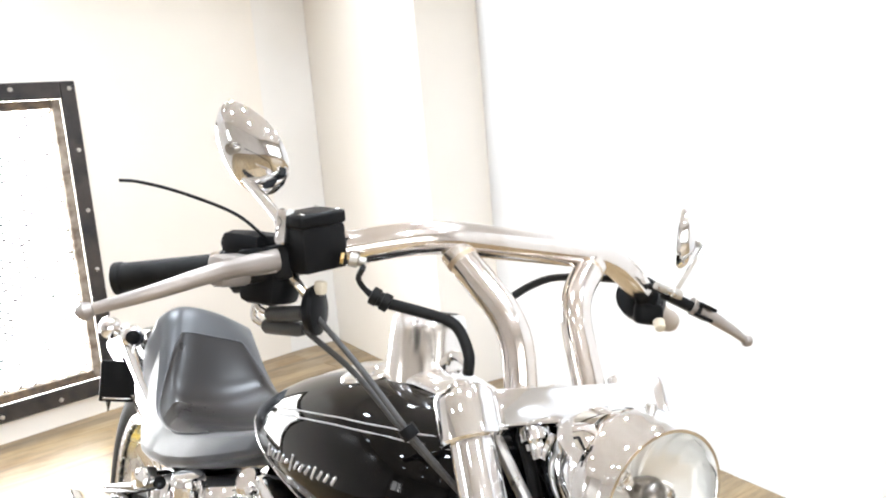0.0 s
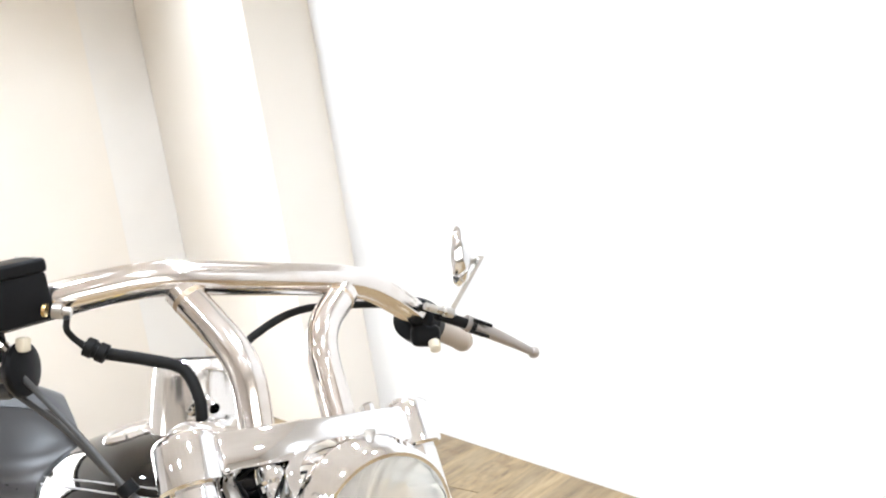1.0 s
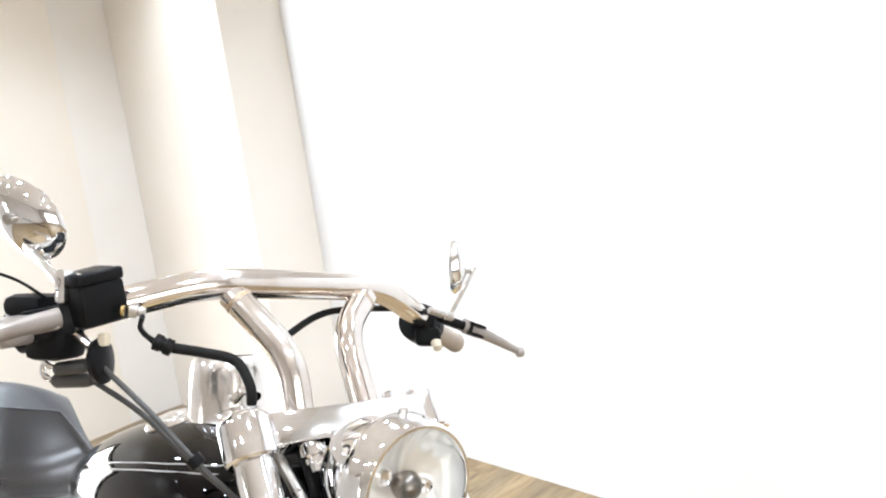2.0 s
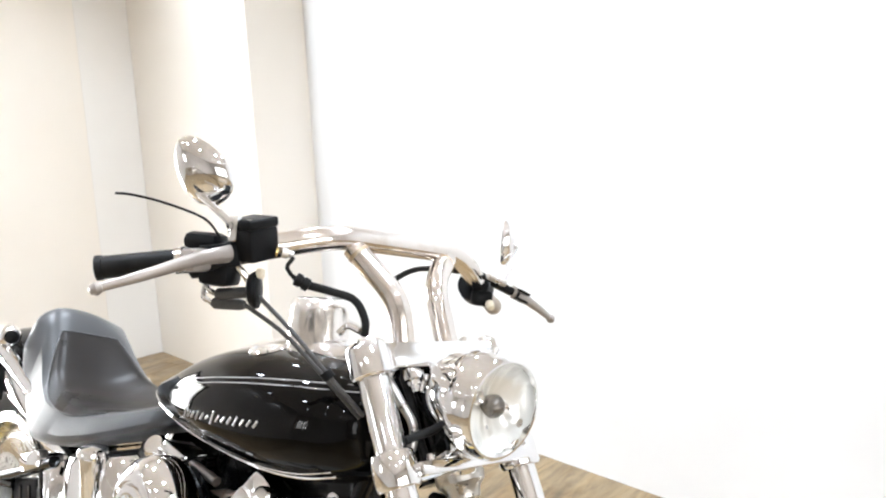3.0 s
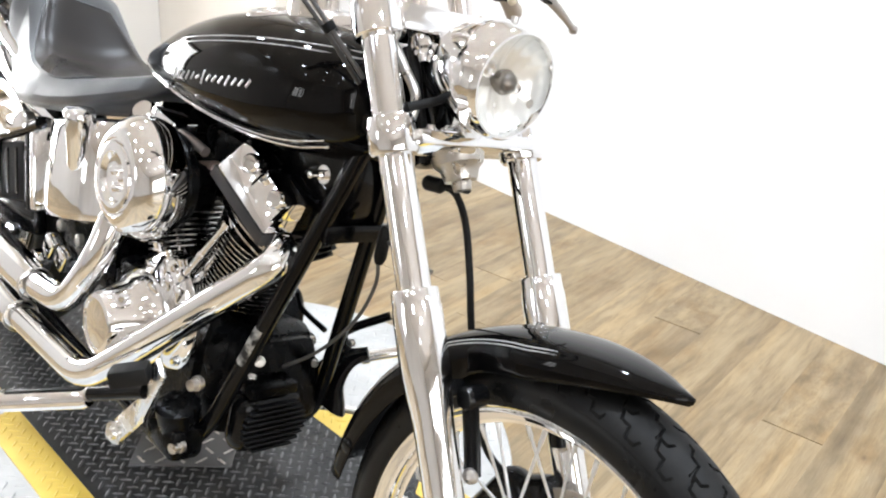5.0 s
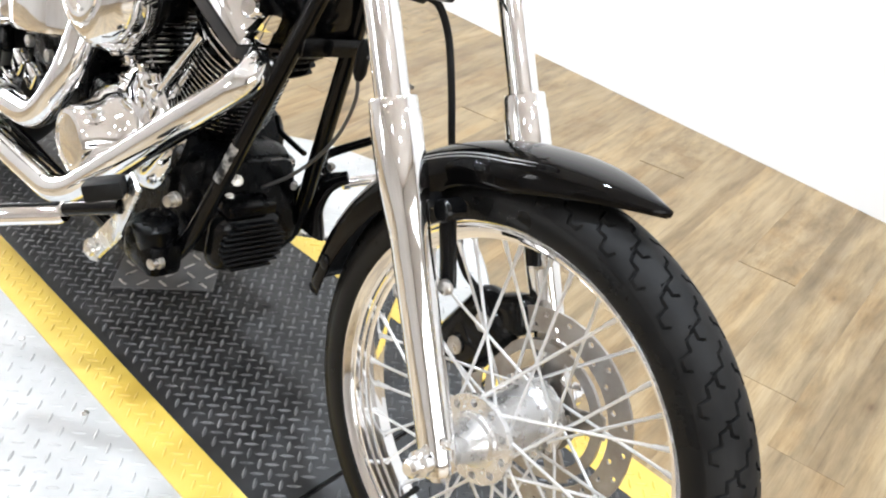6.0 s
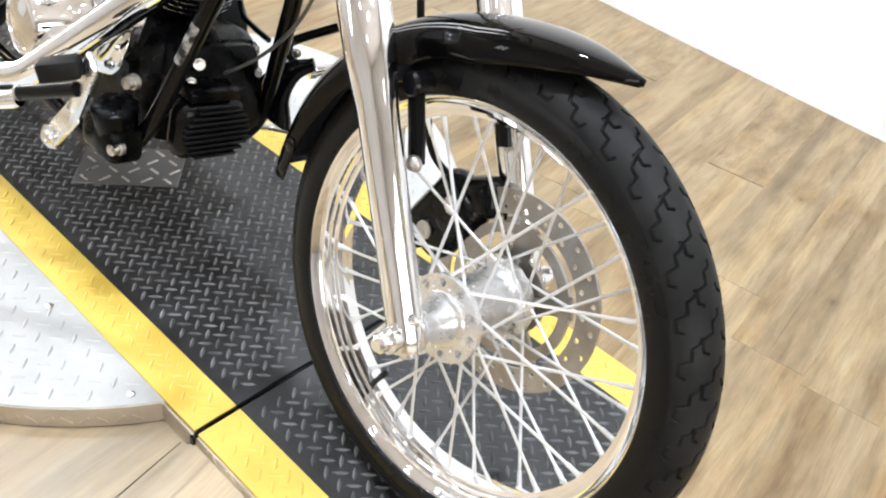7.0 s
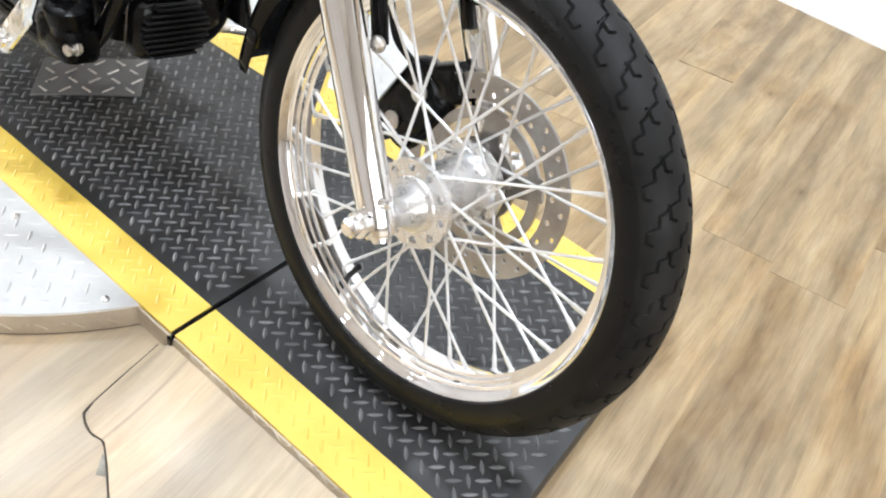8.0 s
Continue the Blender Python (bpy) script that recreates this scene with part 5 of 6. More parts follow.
def engine():
    e = part("engine", made(box, (0.44, 0.2, 0.2), Matrix.Translation((-0.85, 0.01, 0.36)), 0.04), ENGINE, bike, "black V-twin engine with polished fin edges")
    part("crankcase", made(spin, [(-0.1, 0.0), (-0.1, 0.11), (-0.08, 0.135), (0.1, 0.135), (0.12, 0.1), (0.12, 0.0)], V(-0.81, 0, 0.39), (0, 1, 0), 48), ENGINE, e)
    for lean in (22.5, -22.5):
        q = radians(lean)
        base = V(-0.778, -0.005, 0.39) if lean > 0 else V(-0.865, -0.005, 0.39)
        d = V(math.sin(q), 0, math.cos(q))
        f = V(math.cos(q), 0, -math.sin(q))
        barrel = part("cylinder", made(spin, [(0.1, 0.058), (0.33, 0.058)], base, d, 32), ENGINE, e, "black finned cylinder")
        part("cylinder_head", made(box, (0.15, 0.14, 0.072), Matrix.Translation(base + d * 0.305 + (f * 0.012 if lean > 0 else V(0, 0, 0))) @ Matrix.Rotation(q, 4, "Y"), 0.012), ENGINE, barrel)
        for k in range(18):
            head = k > 12
            s = 0.135 + k * 0.0098 if not head else 0.277 + (k - 13) * 0.0145
            r = 0.078 if not head else 0.082
            bm = B()
            rings = []
            for zz, rr in ((-0.0016, r - 0.001), (-0.0008, r), (0.0008, r), (0.0016, r - 0.001)) if not head else ((-0.0046, r - 0.006), (-0.0017, r), (0.0017, r), (0.0046, r - 0.006)):
                ring = []
                for j in range(40):
                    a = 2 * math.pi * j / 40
                    c_, s_ = math.cos(a), math.sin(a)
                    m_ = 1.0 / max(abs(c_), abs(s_)) ** (0.55 if head else 0.25)
                    ring.append(bm.verts.new(base + d * (s + zz) + (f * c_ * (1.08 if head else 1.0) + V(0, 1, 0) * s_) * rr * m_ + (f * 0.012 if head and lean > 0 else V(0, 0, 0))))
                rings.append(ring)
            join_rings(bm, rings, True, True)
            bm.normal_update()
            me_ob = part("fin", bm, ENGINE, barrel)
            me_ob.data.materials.append(ALU)
            for p in me_ob.data.polygons:
                if len(p.vertices) == 4 and (p.normal.y < -0.5 and abs(p.normal.dot(d)) < 0.4 if head else abs(p.normal.dot(d)) < 0.6):
                    p.material_index = 1
        long = 0.165 if lean > 0 else 0.15
        at = base + (f * 0.016 if lean > 0 else V(0, 0, 0))

        def wedge(f0, f1, s0, s1, y0, y1, lean_in, dip=0.0):
            """A block along the head with a face that leans back towards its top."""
            bm = B()
            lo = [at + f * a + V(0, b, 0) + d * s0 for a, b in ((f0, y0), (f1, y0), (f1, y1), (f0, y1))]
            hi = [at + f * a + V(0, b, 0) + d * s for a, b, s in ((f0 + 0.003, y0 + lean_in, s1), (f1 - 0.003, y0 + lean_in, s1 - dip), (f1 - 0.003, y1, s1 - dip), (f0 + 0.003, y1, s1))]
            join_rings(bm, [[bm.verts.new(p) for p in lo], [bm.verts.new(p) for p in hi]])
            bmesh.ops.recalc_face_normals(bm, faces=bm.faces[:])
            bmesh.ops.bevel(bm, geom=bm.edges[:], offset=0.004, segments=2, profile=0.7, affect="EDGES")
            return bm
        part("head_slab", wedge(-0.098, 0.08, 0.312, 0.333, -0.098, 0.07, 0.002), IRON, e, "dull grey head face")
        rb = part("rocker_box", wedge(-long / 2, long / 2, 0.34, 0.366, -0.1, -0.045, 0.012), CHROME, e, "polished rocker box")
        part("rocker_core", wedge(-long / 2 + 0.004, long / 2 - 0.004, 0.336, 0.392, -0.05, 0.06, 0.0), ENGINE, rb, "black inner rocker housing")
        part("rocker_cover", wedge(-long / 2 + 0.006, -0.002, 0.366, 0.402, -0.09, -0.04, 0.018, 0.006), CHROME, rb, "chrome rocker cover")
        part("rocker_cover", wedge(0.004, long / 2 - 0.002, 0.362, 0.398, -0.098, -0.04, 0.02, 0.004), CHROME, rb, "chrome rocker cover")
        for sx in ((-0.05, 0.05) if lean > 0 else (-0.03, 0.03)):
            bm = B()
            at = base + d * 0.345 + f * sx + V(0, -0.094, 0)
            if lean > 0:
                at = V(*((-0.618, -0.100, 0.758) if sx < 0 else (-0.540, -0.100, 0.725)))
            spin(bm, [(-0.02, 0.011), (-0.002, 0.011), (-0.002, 0.0155), (0.008, 0.0155), (0.012, 0.012), (0.013, 0.0)], at, (0.35, -1, 0.25), 20)
            part("cover_stud", bm, CHROME, rb)
        # pushrod tubes
        for off in (V(0, 0, 0), V(0.012, 0.03, 0.012)):
            lo = (V(*(-0.757, -0.110, 0.517)) if lean > 0 else V(-0.86, -0.09, 0.5)) + off
            hi = (V(*(-0.673, -0.090, 0.645)) if lean > 0 else base + d * 0.27 + V(0, -0.07, 0)) + off
            w = hi - lo
            n = w.length
            part("pushrod_tube", made(spin, [(0, 0.011), (0.014, 0.011), (0.016, 0.0075), (n * 0.4, 0.0075), (n * 0.41, 0.009), (n * 0.46, 0.009), (n * 0.47, 0.0075), (n - 0.012, 0.0075), (n - 0.01, 0.01), (n, 0.01)], lo, w, 18), CHROME, e, "chrome pushrod tube")
    # exhaust ports and intake
    p, q = V(*(-0.851, -0.070, 0.682)), V(*(-0.749, -0.050, 0.711))
    part("intake", made(spin, [(0, 0.0165), ((q - p).length * 0.62, 0.0165), ((q - p).length * 0.63, 0.013), ((q - p).length, 0.013)], p, q - p, 24), PIPE, e, "dull pinkish metal intake pipe")
    part("intake_shroud", made(box, (0.13, 0.14, 0.13), Matrix.Translation((-0.82, 0.03, 0.7)), 0.02), ENGINE, e)
    part("carburettor", made(box, (0.07, 0.08, 0.08), Matrix.Translation((-0.815, -0.09, 0.665)), 0.012), ENGINE, e)
    # cam cover and timer cover
    ax = V(0, -1, 0)
    cam = part("cam_cover", made(spin, [(-0.02, 0.105), (0.008, 0.105), (0.014, 0.098), (0.02, 0.07), (0.02, 0.0)], V(-0.80, -0.098, 0.44), ax, 48), CHROME, e, "chrome cam cover")
    part("timer_cover", made(spin, [(0.0, 0.096), (0.012, 0.092), (0.026, 0.08), (0.034, 0.072), (0.06, 0.063), (0.078, 0.058), (0.085, 0.053), (0.087, 0.047), (0.087, 0.044), (0.0845, 0.0425), (0.0845, 0.04), (0.088, 0.02), (0.089, 0.0)], V(-0.873, -0.112, 0.394), ax, 48), CHROME, cam)
    for a in range(6):
        q = radians(60 * a + 15)
        bm = B()
        hexbolt(bm, V(-0.80 + 0.092 * math.cos(q), -0.112, 0.44 + 0.092 * math.sin(q)), ax, 0.007, 0.008)
        part("cover_bolt", bm, CHROME, cam)
    for x in (-0.93, -0.885, -0.835, -0.79, -0.745):
        bm = B()
        hexbolt(bm, V(x, -0.118, 0.545), (0, -0.3, 1), 0.0085, 0.014)
        part("case_bolt", bm, CHROME, e)
    for p in ((-0.789, -0.110, 0.500), (-0.754, -0.110, 0.493)):
        part("lifter_block", made(box, (0.026, 0.026, 0.032), Matrix.Translation(p) @ Matrix.Rotation(radians(22), 4, "Y"), 0.006), CHROME, e)
    # rounded belly and front of the cases
    part("front_case", made(box, (0.13, 0.15, 0.16), Matrix.Translation((-0.655, 0.02, 0.36)) @ Matrix.Rotation(radians(-18), 4, "Y"), 0.03), ENGINE, e)
    for p in ((-0.592, -0.045, 0.43), (-0.6, -0.05, 0.395), (-0.612, 0.085, 0.4), (-0.63, -0.056, 0.33)):
        bm = B()
        hexbolt(bm, V(*p), (1, -0.5, 0.2), 0.007, 0.01)
        part("case_bolt", bm, STEEL, e)
    # unseen primary drive case on the far side, added to shade the deck
    bm = B()
    rows = []
    for y, k in ((0.1, 1.0), (0.2, 1.0), (0.222, 0.97), (0.23, 0.9)):
        ring = []
        for j in range(40):
            a = 2 * math.pi * j / 40
            x = -1.09 + 0.16 * math.copysign(min(1.0, abs(math.cos(a)) * 1.2), math.cos(a)) + 0.1 * k * math.cos(a)
            ring.append(V(x, y, 0.36 + 0.115 * k * math.sin(a)))
        rows.append(ring)
    loft(bm, rows)
    part("primary_case", bm, ENGINE, e, "black primary drive case")
    # chrome oil tank with filler and starter below
    bm = B()
    m = Matrix.Translation((-1.175, 0, 0.59)) @ Matrix.Rotation(radians(-13), 4, "Y")
    rows = []
    for z, k in ((-0.1, 0.95), (-0.094, 1.01), (-0.08, 1.04), (0.08, 0.95), (0.094, 0.92), (0.1, 0.86)):
        ring = []
        for j in range(56):
            a = 2 * math.pi * j / 56
            ca, sa = math.cos(a), math.sin(a)
            r = 1 / (abs(ca) ** 3 + abs(sa) ** 3) ** (1 / 3)
            ring.append(m @ V(0.15 * k * r * ca, 0.166 * k * r * sa, z))
        rows.append(ring)
    loft(bm, rows)
    tk = part("oil_tank", bm, CHROME, bike, "chrome wrap-around oil tank")
    part("tank_strap", made(box, (0.022, 0.32, 0.19), Matrix.Translation((-1.325, 0, 0.555)) @ Matrix.Rotation(radians(-13), 4, "Y"), 0.006), CHROME, tk, "chrome strap")
    part("tank_bracket", made(box, (0.03, 0.318, 0.2), Matrix.Translation((-1.352, 0, 0.55)) @ Matrix.Rotation(radians(-13), 4, "Y"), 0.006), ENGINE, tk, "black bracket")
    part("oil_filler", made(spin, [(-0.1, 0.016), (-0.09, 0.023), (0.0, 0.025), (0.004, 0.029), (0.014, 0.029), (0.02, 0.025), (0.023, 0.0)], V(-1.12, -0.156, 0.702), (0, -0.1, 1), 28), CHROME, tk)
    bm = B()
    box(bm, (0.26, 0.18, 0.16), Matrix.Translation((-1.18, 0.0, 0.44)), 0.02)
    part("transmission", bm, ENGINE, e)
    for p in ((-1.240, -0.130, 0.406), (-1.177, -0.130, 0.399), (-1.280, -0.140, 0.357)):
        part("starter_bracket", made(box, (0.04, 0.035, 0.045), Matrix.Translation(p) @ Matrix.Rotation(radians(25), 4, "Y"), 0.007), CHROME, e, "chrome bracket below the oil tank")
    for p in ((-1.228, -0.120, 0.454), (-1.136, -0.120, 0.454), (-1.443, -0.120, 0.363)):
        part("case_bolt", made(spin, [(0, 0.012), (0.01, 0.012), (0.012, 0.008), (0.012, 0)], p, (0, -1, 0), 14), STEEL, e)
    bt = part("battery_box", made(box, (0.06, 0.3, 0.12), Matrix.Translation((-1.385, 0, 0.515)) @ Matrix.Rotation(radians(-15), 4, "Y"), 0.012), PLASTIC, bike, "black electrics box")
    part("box_lid", made(box, (0.3, 0.03, 0.13), Matrix.Translation((-1.53, -0.137, 0.487)) @ Matrix.Rotation(radians(-14), 4, "Y"), 0.01), PLASTIC, bt, "black side cover")
    part("box_tube", made(pipe, [(-1.7, -0.15, 0.41), (-1.66, -0.155, 0.5), (-1.6, -0.156, 0.53), (-1.52, -0.15, 0.54)], 0.012, 0.03), FRAME, bt, "black bent tube")
    part("swingarm", made(box, (0.44, 0.035, 0.07), Matrix.Translation((-1.55, -0.125, 0.385)) @ Matrix.Rotation(radians(-12), 4, "Y"), 0.012), FRAME, bike, "black swingarm")
    part("axle_cover", made(spin, [(0, 0.02), (0.012, 0.02), (0.018, 0.014), (0.018, 0)], V(-1.43, -0.142, 0.372), (0.2, -1, 0), 20), CHROME, bike, "chrome swingarm pivot cap")
    for k in range(3):
        part("box_rib", made(box, (0.012, 0.006, 0.1), Matrix.Translation((-1.42 - k * 0.05, -0.152, 0.515 - k * 0.0134)) @ Matrix.Rotation(radians(-15), 4, "Y"), 0.002, 1), FRAME, bt)
    part("support_bar", made(pipe, [(-1.72, -0.156, 0.497), (-1.47, -0.158, 0.583), (-1.3, -0.156, 0.648)], 0.0125, 0.03), FRAME, bike, "black support bar below the seat")
    part("bar_clamp", made(box, (0.1, 0.03, 0.04), Matrix.Translation((-1.4, -0.16, 0.626)) @ Matrix.Rotation(radians(-20), 4, "Y"), 0.008), CHROME, bike, "chrome clamp on the support bar")
    # air cleaner
    ac = part("air_cleaner", made(spin, [(0.0, 0.09), (0.006, 0.1), (0.02, 0.104), (0.045, 0.103), (0.06, 0.098), (0.072, 0.089), (0.08, 0.079), (0.083, 0.071), (0.0835, 0.066), (0.08, 0.0645), (0.08, 0.061), (0.086, 0.059), (0.088, 0.052), (0.087, 0.044), (0.083, 0.04), (0.078, 0.037), (0.076, 0.03), (0.076, 0.0)], V(-0.845, -0.125, 0.668), (0, -1, 0), 64), CHROME, bike, "round chrome air cleaner cover")
    for k in range(3):
        a = radians(120 * k + 20)
        part("cover_screw", made(spin, [(0, 0.008), (0.008, 0.008), (0.011, 0.0)], V(-0.84 + 0.016 * math.cos(a), -0.2, 0.668 + 0.016 * math.sin(a)), (0, -1, 0), 12), CHROME, ac)
    part("backing_plate", made(spin, [(-0.02, 0.08), (0.0, 0.09), (0.004, 0.088)], V(-0.84, -0.12, 0.668), (0, -1, 0), 40), ENGINE, ac)
    sb = part("switch_bracket", made(box, (0.085, 0.05, 0.034), Matrix.Translation((-0.9, -0.085, 0.752)) @ Matrix.Rotation(radians(8), 4, "Y"), 0.006), CHROME, bike, "chrome bracket above the air cleaner")
    part("bracket_cap", made(spin, [(-0.03, 0.0), (-0.028, 0.018), (-0.01, 0.024), (0.014, 0.024), (0.022, 0.018), (0.024, 0.0)], V(-0.968, -0.1, 0.748), (0.25, -0.7, 0.6), 24), CHROME, sb)
    part("choke_rod", made(pipe, [(-0.9, -0.08, 0.742), (-0.85, -0.08, 0.738), (-0.8, -0.075, 0.728)], 0.009, 0.02), LEVER, sb, "dull metal rod")
    # regulator: finned black block ahead of the engine
    rg = part("regulator", made(box, (0.06, 0.13, 0.11), Matrix.Translation((-0.59, -0.02, 0.325)), 0.028, 4), FRAME, bike, "black finned voltage regulator")
    for k in range(9):
        part("fin", made(box, (0.014, 0.124 * math.sqrt(1 - ((k - 4) / 5.2) ** 2), 0.0048), Matrix.Translation((-0.5575, -0.02, 0.285 + k * 0.0098)), 0.0015, 1), PLASTIC, rg)
    part("mount_plate", made(box, (0.05, 0.09, 0.02), Matrix.Translation((-0.58, -0.03, 0.39)), 0.004), ENGINE, rg)
    # rear brake reservoir, low on the frame
    bm = B()
    spin(bm, [(-0.06, 0.0), (-0.058, 0.03), (-0.01, 0.036), (0.0, 0.036), (0.004, 0.03), (0.004, 0.018), (0.0, 0.016), (0.0, 0.0)], V(*(-0.631, -0.160, 0.353)), (0.1, -0.25, 1), 28)
    rv = part("brake_reservoir", bm, ENGINE, bike, "black rear brake reservoir")
    part("body", made(box, (0.1, 0.06, 0.06), Matrix.Translation(V(*(-0.647, -0.150, 0.293))), 0.014), ENGINE, rv)
    for p in ((-0.595, -0.150, 0.408), (-0.604, -0.160, 0.294)):
        bm = B()
        spin(bm, [(0, 0.012), (0.008, 0.012), (0.008, 0.009), (0.02, 0.009), (0.022, 0)], p, (0.3, -1, 0), 14)
        part("frame_bolt", bm, STEEL, bike, "zinc-plated bolt")
    bm = B()
    spin(bm, [(0, 0.014), (0.003, 0.014), (0.003, 0.008), (0.012, 0.008), (0.016, 0.005), (0.03, 0.005), (0.032, 0)], V(*(-0.491, -0.062, 0.779)), (0.1, -1, 0), 14)
    part("tank_bolt", bm, CHROME, bike, "chrome tank mount bolt")
    part("tank_mount", made(box, (0.2, 0.07, 0.1), Matrix.Translation((-0.57, 0, 0.77)), 0.02), FRAME, bike, "black mount under the tank")
    part("engine_mount", made(box, (0.1, 0.13, 0.085), Matrix.Translation((-0.6, 0.03, 0.7)) @ Matrix.Rotation(radians(22), 4, "Y"), 0.015), FRAME, bike, "black front engine mount")
    part("coil_cover", made(box, (0.1, 0.07, 0.08), Matrix.Translation((-0.53, 0.01, 0.73)) @ Matrix.Rotation(radians(20), 4, "Y"), 0.02), FRAME, bike, "black cover ahead of the engine")


engine()


def exhaust():
    fr = part("exhaust_pipe", made(pipe, [(-0.66, -0.02, 0.635), (-0.515, -0.085, 0.642), (-0.88, -0.2, 0.285), (-1.3, -0.2, 0.268)], 0.0265, 0.06, 24), CHROME, bike, "long chrome exhaust pipe")
    part("muffler", made(spin, [(0.0, 0.027), (0.003, 0.033), (0.02, 0.034), (0.1, 0.037), (0.8, 0.04), (0.82, 0.034), (0.82, 0.03), (0.7, 0.03)], V(-1.2, -0.2, 0.271), V(-1, -0.005, 0.03), 32), CHROME, fr)
    part("pipe_clamp", made(spin, [(-0.003, 0.0335), (-0.0025, 0.0348), (0.0025, 0.0348), (0.003, 0.0335)], V(-1.2, -0.2, 0.271), (1, 0, 0), 28, False), STEEL, fr)
    re = part("exhaust_pipe", made(pipe, [(-0.96, -0.08, 0.62), (-0.925, -0.15, 0.6), (-0.925, -0.18, 0.5), (-0.99, -0.2, 0.385), (-1.25, -0.2, 0.352)], 0.0265, 0.09, 24), CHROME, bike, "long chrome exhaust pipe")
    part("muffler", made(spin, [(0.0, 0.027), (0.003, 0.033), (0.02, 0.034), (0.1, 0.037), (0.8, 0.04), (0.82, 0.034), (0.82, 0.03), (0.7, 0.03)], V(-1.14, -0.2, 0.364), V(-1, -0.005, 0.03), 32), CHROME, re)
    part("pipe_clamp", made(spin, [(-0.003, 0.0335), (-0.0025, 0.0348), (0.0025, 0.0348), (0.003, 0.0335)], V(-1.14, -0.2, 0.364), (1, 0, 0), 28, False), STEEL, re)


exhaust()

for s in (-1, 1):
    part("frame_tube", made(pipe, [(-0.45, s * 0.03, 0.84), (-0.61, s * 0.11, 0.31), (-0.69, s * 0.12, 0.225), (-1.5, s * 0.12, 0.24), (-1.75, s * 0.13, 0.33)], 0.0142, 0.09), FRAME, bike, "black frame tube")
part("frame_tube", made(pipe, [(-0.46, 0, 0.85), (-0.9, 0, 0.8), (-1.15, 0, 0.68), (-1.3, 0, 0.3)], 0.022, 0.1), FRAME, bike, "black frame backbone")
part("frame_plate", made(box, (0.014, 0.14, 0.028), Matrix.Translation((-0.482, 0.018, 0.69)), 0.003), FRAME, bike, "black cross plate between the frame tubes")
a, b = V(-0.5492, -0.0796, 0.5114), V(-0.5692, -0.0896, 0.4452)
d = (a - b).normalized()
u = (V(0.75, -0.66, 0) - d * d.dot(V(0.75, -0.66, 0))).normalized()
bm = B()
strip = []
for end in (b, a):
    ring = []
    for r in (0.0149, 0.0141):
        for k in range(7):
            q = radians(-74 + 74 * (k if r > 0.0145 else 6 - k) / 6)
            ring.append(bm.verts.new(end + (u * math.cos(q) + d.cross(u) * math.sin(q)) * r))
    strip.append(ring)
join_rings(bm, strip)
part("frame_sticker", bm, SCUFF, bike, "scuffed silver sticker on the frame tube")


